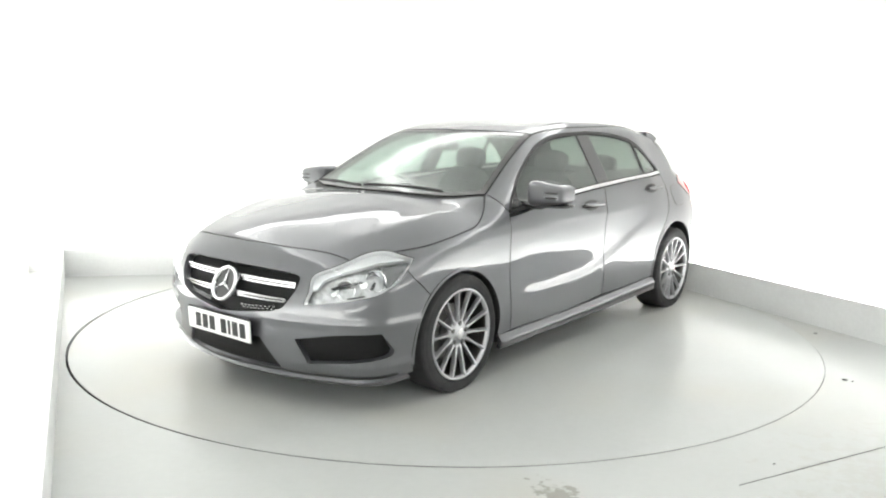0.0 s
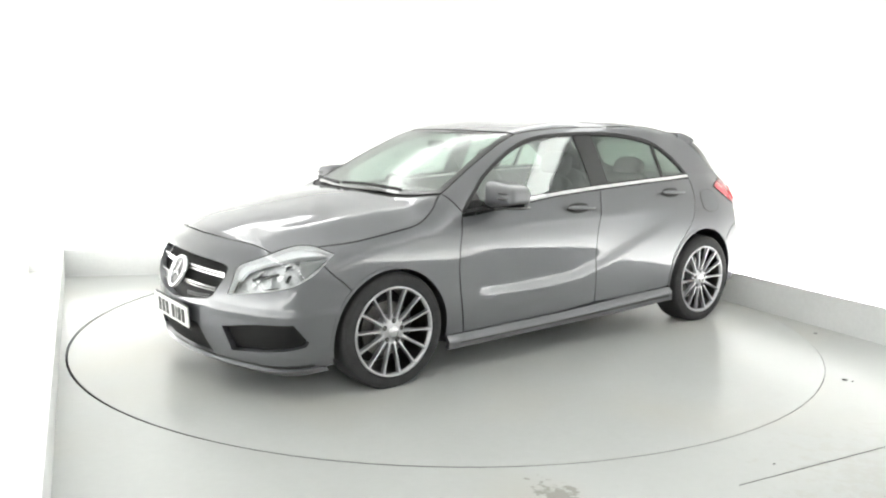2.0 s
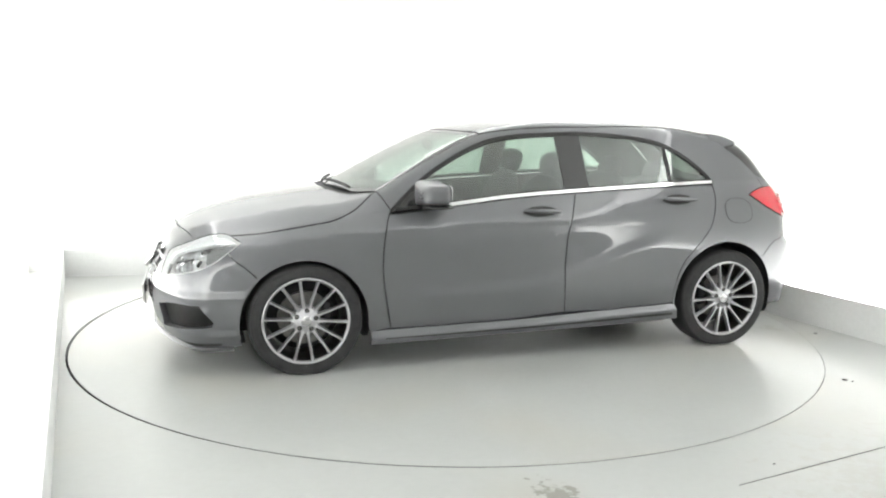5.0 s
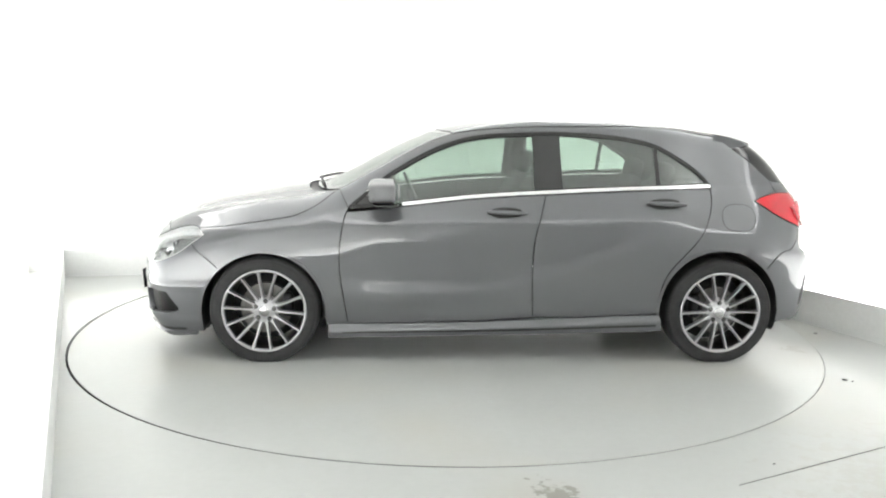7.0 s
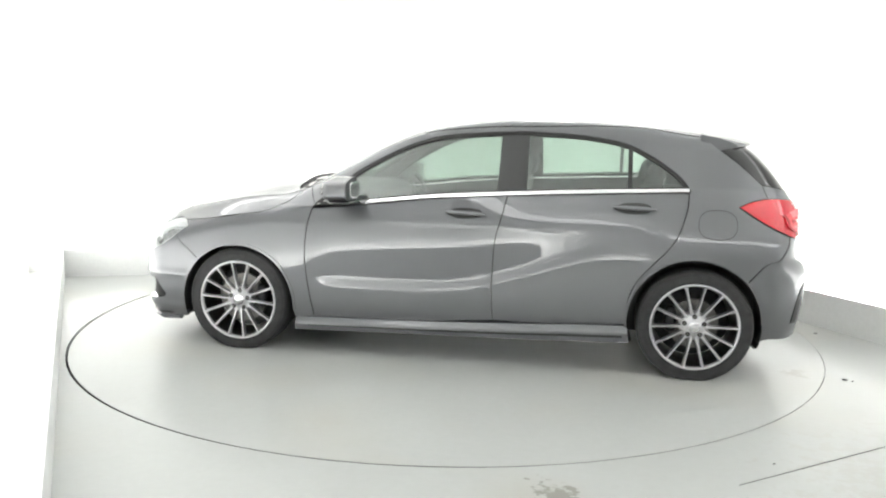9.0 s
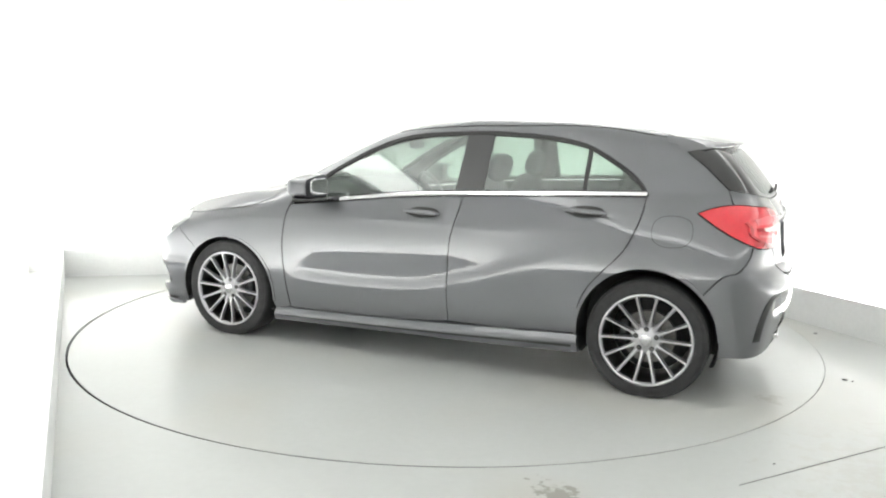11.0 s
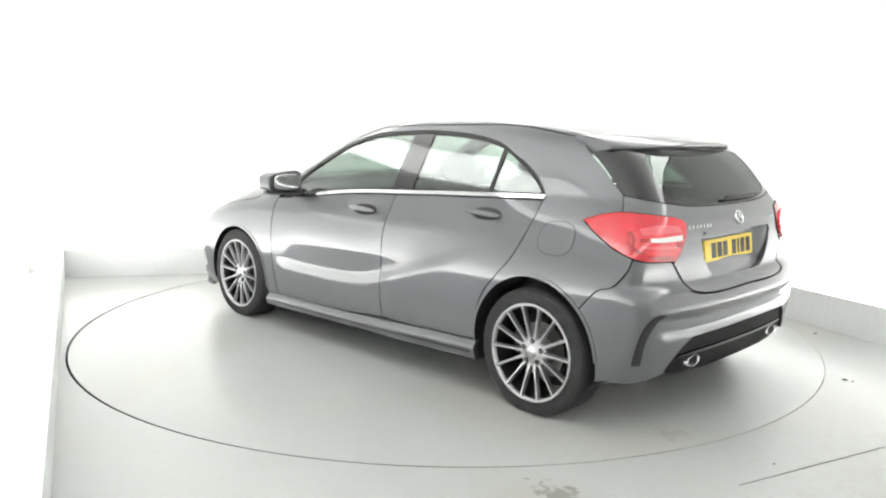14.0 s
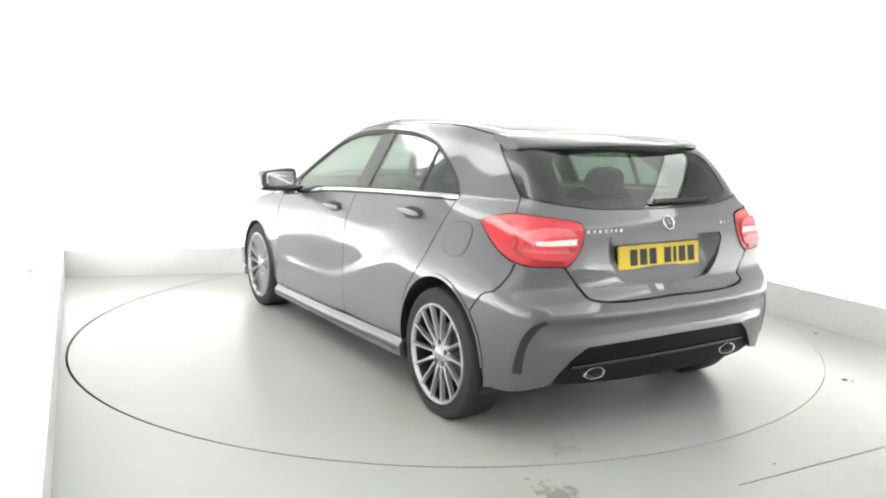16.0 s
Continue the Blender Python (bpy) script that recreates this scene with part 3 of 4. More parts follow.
panel("roof", "top", [mirrored(SCREEN_HEAD[::-1] + ROOF_SIDE + ROOF_TAIL, True)], PAINT, car, back=TRIM, ds=.03)
# nose
GRILLE = mirrored(spline([(0, .678), (17, .676), (30.2, .668), (32, .634), (29, .553), (25, .498), (13.6, .468), (0, .447)]))
LOW_GRILLE = mirrored(spline([(0, .345), (18, .345)]) + spline([(25.5, .207), (12, .196), (0, .193)]))
FOG = spline([(31.3, .361), (44.7, .40), (56.0, .409)]) + spline([(60.0, .318), (58.6, .294), (50.8, .274), (35.3, .25)])
FOG_RIGHT = [(-u, v) for u, v in FOG]
nose_half = (to_end("front", lay("top", BONNET_FRONT[::-1])[0]) + [v for v in HEAD_LINE if v[0] < 47.5][::-1] + HEAD_LOW[::-1][1:-9] + WING_JOINT + ARCH_FRONT_END
             + [(59.3, .160), (44.5, .160), (20, .165), (0, .168)])
panel("front_bumper", "front", [mirrored(nose_half), GRILLE, LOW_GRILLE, FOG, FOG_RIGHT], PAINT, car, back=TRIM, ds=.02, thick=.035, painted_rim=True, gap=.0022,
      lift=lambda u, v: .007 * np.exp(-((v - .450) / .020) ** 2) * step(abs(u), 16, 30) + .007 * np.exp(-((v - .245) / .016) ** 2) * step(abs(u), 26, 34))
panel("grille", "front", [GRILLE], INTAKE, car, "black radiator grille with two silver bars and a round badge", lift=-.045, ds=.04, gap=-.012, thick=.01)
panel("lower_grille", "front", [LOW_GRILLE], INTAKE, car, "black lower air intake", lift=-.016, ds=.04, gap=-.012, thick=.01)
panel("intake", "front", [FOG], INTAKE, car, "black side intake", lift=-.032, ds=.03, gap=-.012, thick=.01)
panel("intake", "front", [FOG_RIGHT], INTAKE, car, "black side intake", lift=-.032, ds=.03, gap=-.012, thick=.01)
for z, w, a in ((.622, 30.6, 32.0), (.545, 27.4, 30.3)):
    bar = mirrored(spline([(0, z + .013), (12, z + .013), (w, z + .010)]) + spline([(w - .6, z - .012), (12, z - .011), (0, z - .011)]))
    panel("grille_bar", "front", [bar], SILVER, car, "satin silver grille bar", lift=lambda u, v, z=z: -.012 + .5 * (v - z), ds=.02, thick=.012, gap=0)
    line = mirrored(spline([(9.5, z + .001), (12, z + .001), (w - .8, z)]) + spline([(w - 1, z - .004), (12, z - .003), (9.5, z - .003)]))
    panel("bar_groove", "front", [line[:len(line) // 2]], INK, car, lift=-.009, ds=.02, thick=.004, gap=0)
    panel("bar_groove", "front", [line[:len(line) // 2]], INK, car, lift=-.009, ds=.02, thick=.004, gap=0, flip=True)
LIP = mirrored(spline([(0, .186), (20, .184), (45, .182), (60, .186), (65, .182)]) + spline([(65.5, .165), (45, .158), (20, .160), (0, .162)]))
panel("front_splitter", "front", [LIP], PAINT, car, lift=.022, ds=.02, thick=.03, gap=0)
SLOT = mirrored(spline([(0, .193), (20, .191), (45, .189), (60, .199), (62, .190)]) + spline([(61, .186), (45, .182), (20, .184), (0, .186)]))
panel("splitter_gap", "front", [SLOT], SEAL, car, lift=.004, ds=.02, thick=.01, gap=0)

# bright pins in the lower mesh of the grille
pin = None
for i in range(9):
    for k, v in ((0, .492), (1, .478)):
        for s in (1, -1):
            at, n = surface("front", (8.5 + 1.75 * (i + .5 * k)), v + .0012 * i, -.030)
            if pin is None:
                pin = part("grille_pin", blob(.006, .0075, .004, 2, 10, 6), SILVER, car, smooth=True)
                pin.location = at
            else:
                more = new("grille_pin", pin.data)
                more.parent, more.location = car, (at.x, s * at.y, at.z)

# badge, plates
badge_at, badge_n = surface("front", 0, .577, .006)


def badge(at, normal, r, depth, parent, label):
    m = Matrix.Translation(at) @ Vector(normal).to_track_quat("Y", "Z").to_matrix().to_4x4()
    bm = lathe([(r * .82, -depth), (r * .86, depth * .7), (r * .93, depth), (r, depth * .6), (r, -depth)], 40)
    for k in range(3):
        a = math.pi / 2 + k * 2 * math.pi / 3
        d, s = Vector((math.cos(a), 0, math.sin(a))), Vector((-math.sin(a), 0, math.cos(a)))
        c, e = Vector((0, depth, 0)), Vector((0, -depth * .6, 0))
        v = [bm.verts.new(w) for w in (c, d * r * .88, s * r * .13 + e, -s * r * .13 + e)]
        for f in ((0, 1, 2), (0, 3, 1), (1, 3, 2), (0, 2, 3)):
            bm.faces.new([v[i] for i in f])
    bmesh.ops.recalc_face_normals(bm, faces=bm.faces)
    part("badge", moved(bm, m), CHROME, parent, label, True)


badge(badge_at, badge_n, .092, .012, car, "round chrome three-spoke badge on the grille")
part("badge_plate", moved(lathe([(.001, 0), (.078, 0), (.078, -.02)], 40), Matrix.Translation(badge_at - Vector((.004, 0, 0))) @ Vector(badge_n).to_track_quat("Y", "Z").to_matrix().to_4x4()), BLACK, car)


def number_plate(at, normal, mat, label):
    """A pressed plate; its seven signs are plain bars."""
    m = Matrix.Translation(at) @ Vector(normal).to_track_quat("Y", "Z").to_matrix().to_4x4()
    plate = part("number_plate", moved(box(-.26, .26, -.006, .004, -.0555, .0555, .004), m), mat, car, label)
    part("plate_holder", moved(box(-.266, .266, -.012, -.007, -.062, .062, .004), m), BLACK, plate)
    x = -.225
    for i in range(7):
        if i == 4:
            x += .035
        w = .045 if i != 2 else .02
        part("plate_sign", moved(box(x, x + w, .0035, .0055, -.037, .037), m), INK, plate)
        x += w + .015
    return plate


number_plate(Vector((2.232, 0, .372)), Vector((1, 0, -.06)), PLATE_WHITE, "white front number plate with dark bars")

# parking sensors in the corners of the front bumper
for f in (1, -1):
    at, n = surface("front", 64.5, .452, .001)
    m = Matrix.Translation((at.x, f * at.y, at.z)) @ Vector((n.x, f * n.y, n.z)).to_track_quat("Y", "Z").to_matrix().to_4x4()
    part("parking_sensor", moved(lathe([(.001, .002), (.010, .002), (.012, .001), (.012, -.006)], 20), m), SILVER, car, "small round parking sensor")

# headlamps
for s in (1, -1):
    f = s < 0
    line = HEAD_LINE + HEAD_LOW[1:-1]
    lamp = panel("headlamp", "front", [line], LAMP_BOWL, car, "clear headlamp with silver reflectors", lift=-.055, ds=.03, gap=-.004, thick=.01, flip=f)
    panel("lamp_lens", "front", [line], LENS, lamp, lift=-.001, ds=.035, gap=.003, thick=.003, flip=f)
    panel("lamp_rim", "front", [line, shrink(resample(np.array(line) * (.0145, 1), .015), .003) / (.0145, 1)], LAMP_BROW, lamp, lift=-.004, ds=.02, gap=0, thick=.03, flip=f)
    brow = [q for q in HEAD_LINE if q[1] > .60] + [(65.5, .752), (57, .745), (46, .702), (39.5, .655), (37.8, .61)]
    panel("lamp_brow", "front", [brow], LAMP_BROW, lamp, lift=-.025, ds=.025, gap=.004, thick=.02, flip=f)
    side = [(57.5, .722), (63.5, .738), (66.3, .743), (63.6, .700), (60.8, .660), (58.2, .632), (57.2, .655)]
    panel("indicator", "front", [side], LAMP_DARK, lamp, "smoky grey corner indicator", lift=-.022, ds=.02, gap=0, thick=.02, flip=f)
    for u, v, h in ((51.5, .655, .026), (42.5, .600, .020)):
        at, n = surface("front", u, v, -.045)
        at, n = Vector((at.x, s * at.y, at.z)), Vector((1, .5 * s, .25)).normalized()
        m = Matrix.Translation(at) @ n.to_track_quat("Y", "Z").to_matrix().to_4x4() @ Matrix.Rotation(math.radians(35 * s), 4, "Y")
        part("reflector_block", moved(box(-h * .8, h * .8, -.02, .012, -h * .5, h * .5, .005), m), CHROME, lamp)
    for slit in ([(41.5, .628), (46, .652), (51, .672), (51, .664), (46, .640), (42, .618)], [(52.8, .715), (57, .735), (57, .722), (53, .704)], [(46, .578), (51, .598), (52, .590), (47, .572)], [(53, .632), (54.2, .668), (55, .664), (54, .625)]):
        panel("lamp_slit", "front", [slit], INK, lamp, lift=-.030, ds=.02, gap=0, thick=.012, flip=f)
    for u, v, r in ((55.3, .684, .055), (46.0, .628, .050)):
        at, n = surface("front", u, v, -.05)
        at, n = Vector((at.x, s * at.y, at.z)), Vector((1, .35 * s, 0)).normalized()
        m = Matrix.Translation(at) @ n.to_track_quat("Y", "Z").to_matrix().to_4x4()
        part("reflector", moved(lathe([(r, .012), (r * .92, .012), (r * .8, -.004), (r * .45, -.018), (.001, -.02)], 32), m), CHROME, lamp, smooth=True)
        part("projector", moved(lathe([(.001, .016), (r * .22, .013), (r * .38, .004), (r * .42, -.01)], 24), m), LENS if r > .045 else CHROME, lamp, smooth=True)

# tail
TG_SIDE = [(53.8, 1.03), (53.6, 1.017)] + [q for q in TAIL_TOP if q[0] < 53.6] + spline([(38.9, .788), (34.2, .692), (30.3, .654), (20, .639), (0, .643)])
GLASS_LOW = spline([(0, 1.028), (15, 1.030), (30.7, 1.039), (46.3, 1.071), (53.6, 1.088)])
RECESS = mirrored(spline([(0, .906), (16, .907), (25.5, .905)]) + spline([(26.5, .88), (24, .78), (20, .715), (14, .700), (0, .697)]))
tailgate = panel("tailgate", "rear", [mirrored(GLASS_LOW + TG_SIDE), RECESS], PAINT, car, back=TRIM, ds=.024, thick=.075, painted_rim=True)
panel("plate_recess", "rear", [RECESS], PAINT, tailgate, lift=lambda u, v: -.030 - .042 * np.clip((v - .71) / .12, 0, 1) * (1 - step(abs(u), 20.5, 26.5)) + .022 * step(abs(u), 20.5, 26.5), ds=.015, gap=-.008, thick=.008)
REAR_BLACK = spline([(53.6, 1.088), (60.2, 1.199), (66.8, 1.279)]) + spline([(58, 1.306), (45, 1.318), (20, 1.324), (0, 1.324)])
REAR_GLASS = mirrored(spline([(0, 1.04), (15, 1.042), (30, 1.054), (37, 1.075), (40, 1.10)]) + spline([(43.5, 1.20), (45, 1.255), (40, 1.275), (20, 1.282), (0, 1.282)]))
panel("rear_window_border", "rear", [mirrored(GLASS_LOW + REAR_BLACK), REAR_GLASS], BLACK_TRIM, tailgate, "gloss black rear window surround", lift=-.003, ds=.025, thick=.01)
panel("rear_window", "rear", [REAR_GLASS], REAR_TINT, tailgate, "tinted rear window", lift=-.005, ds=.04, gap=-.002, thick=.004)
plate_at = Vector((-1.897, 0, .808))
number_plate(plate_at, Vector((-1, 0, .13)), PLATE_YELLOW, "yellow rear number plate with dark bars")
at, n = surface("rear", 0, .965, .004)
badge(at, n, .035, .006, tailgate, "small round chrome badge on the tailgate")
for a, b, z in ((21, 33, .945), (-31, -25, .950)):
    x, k = a, 0
    while x < b - .5:
        w = .8
        panel("model_lettering", "rear", [[(x, z - .007), (x + w, z - .007), (x + w, z + .007), (x, z + .007)]], SILVER, tailgate, "chrome bar of the model name", lift=.003, ds=.02, thick=.003, gap=0)
        x += 1.9
LEDGE = mirrored([(0, .917), (14, .918), (25, .916), (26, .906), (14, .908), (0, .907)])
panel("handle_ledge", "rear", [LEDGE], PAINT, tailgate, lift=.010, ds=.02, thick=.03, gap=0)

for f in (False, True):
    lamp = panel("tail_lamp", "rear", [TAIL_TOP + TAIL_LOW[1:-1]], RED, car, "glossy red tail lamp", lift=.005, ds=.022, thick=.03, flip=f, back=TRIM)
    sub = spline([(52, .930), (46, .955), (38, .945), (36, .915), (36.5, .86), (39.5, .825), (47, .835), (52, .870), (52, .930)])
    panel("lamp_bulge", "rear", [sub], RED_PALE, lamp, lift=.013, ds=.022, thick=.010, flip=f)
    arc = spline([(52.6, .930), (51.6, .90), (51.8, .868), (49.5, .842)]) + spline([(48.8, .846), (50.9, .872), (50.7, .902), (51.6, .934)])
    panel("lamp_seam", "rear", [arc], RED_DARK, lamp, lift=.0145, ds=.012, thick=.004, gap=0, flip=f)
    strip = spline([(47, .906), (42, .913), (36.0, .917)]) + spline([(36.0, .893), (42, .890), (46.5, .891)])
    panel("reversing_strip", "rear", [strip], CLEAR_STRIP, lamp, "clear reversing light strip", lift=.0155, ds=.015, thick=.004, gap=0, flip=f)
    band = spline([(49.5, .945), (44, .962), (38.2, .955)]) + spline([(36.6, .930), (42, .928), (49, .918)])
    panel("upper_segment", "rear", [band], RED_PINK, lamp, "pale red upper lens segment", lift=.0150, ds=.015, thick=.004, gap=0, flip=f)
    for seg in ([(49.6, .905), (47.6, .906), (47.2, .893), (49.4, .890)], [(38.6, .880), (36.6, .882), (36.8, .862), (38.4, .862)], [(36.6, .916), (35.9, .916), (36.0, .894), (36.6, .894)]):
        panel("dark_segment", "rear", [seg], RED_DARK, lamp, lift=.0160, ds=.012, thick=.004, gap=0, flip=f)
    fold = spline([(49.5, .876), (43, .872), (37.2, .868)]) + spline([(37.3, .858), (43, .860), (49.3, .864)])
    panel("lamp_fold", "rear", [fold], RED_PINK, lamp, lift=.0150, ds=.012, thick=.004, gap=0, flip=f)
    low = spline([(47.0, .838), (43, .828), (39.8, .826)]) + spline([(39.6, .806), (43, .808), (48.0, .822)])
    panel("dark_segment", "rear", [low], RED_DARK, lamp, lift=.0145, ds=.015, thick=.004, gap=0, flip=f)

DIFF = mirrored(spline([(0, .457), (21.5, .453), (32.0, .447)]) + spline([(36, .40), (39.5, .335), (41.5, .29)]) + spline([(38, .272), (30, .262), (15, .238), (0, .232)]))
bump_top = spline([(0, .640), (20, .636), (30.5, .650), (34.5, .690), (39.1, .788)]) + [q for q in TAIL_LOW if 39 < q[0] < 51.2] + REAR_JOINT
bump_half = bump_top + ARCH_REAR_END + spline([(57, .252), (50, .256), (41.5, .286)]) + spline([(41.5, .29), (39.5, .335), (36, .40)])[1:] + spline([(32.0, .447), (21.5, .453), (0, .457)])
rear_bumper = panel("rear_bumper", "rear", [mirrored(bump_half)], PAINT, car, back=TRIM, ds=.02, thick=.03,
                    lift=lambda u, v: .012 * np.exp(-((v - .585) / .022) ** 2) * (1 - step(abs(u), 41, 45)) - .012 * (1 - step(abs(u), 41, 45)) * step(v, .46, .475) * (1 - step(v, .555, .575)))
panel("diffuser", "rear", [DIFF], INTAKE, car, "black plastic rear diffuser", lift=-.018, ds=.03, thick=.03, gap=-.004)
panel("diffuser_fin", "rear", [mirrored(spline([(0, .372), (24, .370), (36, .362)]) + spline([(36.4, .352), (24, .356), (0, .358)]))], BLACK, car, lift=-.006, ds=.02, thick=.02, gap=0)
for f in (False, True):
    slit = spline([(50.7, .345), (49.5, .45), (47.5, .533), (44.4, .574), (40, .583)]) + spline([(40, .574), (43.7, .558), (45.8, .518), (47.5, .45), (48.4, .345)])
    panel("bumper_slit", "rear", [slit], SEAL, rear_bumper, "black air slit", lift=.004, ds=.015, thick=.01, gap=0, flip=f)
    s = -1 if f else 1
    m = Matrix.Translation((-1.936, s * .432, .318)) @ Matrix.Rotation(math.radians(90), 4, "Z") @ Matrix.Diagonal((.97, 1, .44, 1))
    part("exhaust_tip", moved(lathe([(.054, -.05), (.055, .030), (.058, .034), (.060, .030), (.060, -.16)], 32), m), CHROME, car, "oval chrome exhaust tip", True)
    part("exhaust_bore", moved(lathe([(.001, .004), (.053, .026)], 32), m), INK, car)

# the roof spoiler: a wedge from the end of the roof to its lip, hollow below
bm = bmesh.new()
rows = []
for y in np.linspace(-.588, .588, 49):
    k = abs(y)
    x0 = float(np.interp(k, [0, .3, .55, .588], [-1.404, -1.399, -1.376, -1.352]))
    x1 = float(np.interp(k, [0, .15, .3, .4, .5, .56, .588], [-1.700, -1.695, -1.678, -1.656, -1.622, -1.585, -1.555]))
    z1 = float(np.interp(k, [0, .3, .5, .588], [1.313, 1.309, 1.302, 1.300]))
    z0 = float(ridge(x0) - crown(x0) * k * k) + .0015
    xb = float(np.interp(k, [0, .3, .5, .588], [-1.660, -1.635, -1.565, -1.462]))
    zb = float(np.interp(k, [0, .4, .588], [1.284, 1.278, 1.262]))
    ring_pts = [(x0, z0 - .03), (x0, z0 - .003), (x0 - .003, z0)]
    for t in np.linspace(.12, .94, 8):
        ring_pts.append((x0 + (x1 - x0) * t, z0 + (z1 + .008 - z0) * t + .010 * math.sin(math.pi * t)))
    ring_pts += [(x1 + .004, z1 + .007), (x1, z1 + .001), (x1 + .003, z1 - .005), (x1 + .02, z1 - .010), (xb, zb), (xb + .05, zb + .004), (-1.40, min(zb + .03, z0 - .035))]
    rows.append([bm.verts.new((x, y, z)) for x, z in ring_pts])
for a, b in zip(rows, rows[1:]):
    for k in range(len(a)):
        j = (k + 1) % len(a)
        bm.faces.new((a[k], a[j], b[j], b[k]))
bm.faces.new(rows[0]), bm.faces.new(rows[-1][::-1])
bmesh.ops.recalc_face_normals(bm, faces=bm.faces)
spoiler = part("roof_spoiler", bm, PAINT, car, "grey roof spoiler over the rear window", True)
spoiler.data.set_sharp_from_angle(angle=math.radians(38))

# door handles, fuel flap, mirrors
for x, z, doors in ((-.05, .892, front_door), (-.995, .951, rear_door)):
    for s, door in zip((1, -1), doors):
        at, n = surface("side", x, z, .002)
        cup = spline([(x + .112, z - .004), (x + .07, z + .022), (x, z + .030), (x - .07, z + .022), (x - .10, z)]) + spline([(x - .10, z - .006), (x - .06, z - .026), (x + .04, z - .032), (x + .112, z - .010)])
        # flat black panel stands in for the shade of the hollow behind the handle
        panel("handle_cup_shade", "side", [cup], SEAL, door, "flat dark panel painted for the shade in the handle's hollow", lift=.0015, ds=.012, thick=.008, gap=0, flip=s < 0)
        m = Matrix.Translation((at.x, s * (at.y + .030), at.z + .003)) @ Matrix.Rotation(s * -.03, 4, "Z") @ Matrix.Rotation(math.radians(-2), 4, "Y")
        part("door_handle", moved(blob(.120, .013, .0135, 2.6), m), PAINT, door, "grey painted pull handle", True)
flap = [(-1.443 + .100 * np.sign(math.cos(t)) * abs(math.cos(t)) ** .78, .875 + .076 * np.sign(math.sin(t)) * abs(math.sin(t)) ** .78) for t in np.linspace(0, 2 * math.pi, 40, endpoint=False)]
outer = [(-1.443 + (x + 1.443) * 1.032, .875 + (z - .875) * 1.042) for x, z in flap]
panel("fuel_flap_gap", "side", [outer, flap], INK, car, lift=.0012, ds=.015, thick=.004, gap=0, flip=False)
panel("fuel_flap", "side", [flap], PAINT, car, lift=.002, ds=.025, thick=.008, gap=.001, flip=False)

for s in (1, -1):
    mirror = tagged(new("wing_mirror"))
    mirror.parent = car
    mirror.matrix_basis = pose(.635, s * .972, 1.012, 0, 0, 0)
    bm = blob(.094, .122, .066, 5.0, 48, 28)
    for v in bm.verts:
        if v.co.x < -.055:
            v.co.x = -.055 - (v.co.x + .055) * .1
        v.co.z *= 1 - .22 * (v.co.y * s / .122)
        v.co.x += .02 - .10 * abs(v.co.y * s + .03) ** 1.6
    part("mirror_shell", bm, PAINT, mirror, smooth=True)
    part("mirror_base", moved(blob(.085, .125, .013, 3), pose(.005, 0, -.066)), BLACK, mirror, smooth=True)
    part("mirror_foot", moved(blob(.045, .085, .018, 3), pose(.03, -s * .12, -.070, s * -8)), BLACK, mirror, smooth=True)
    part("mirror_glass", moved(blob(.004, .095, .048, 4), pose(-.058, 0, .004)), CHROME, mirror, smooth=True)
    for z in (-.016, .012):
        part("indicator", moved(blob(.010, .050, .0055, 3), pose(.1085, s * .050, z, 0, 0, s * -5)), BLACK, mirror, "dark slim indicator lens", smooth=True)

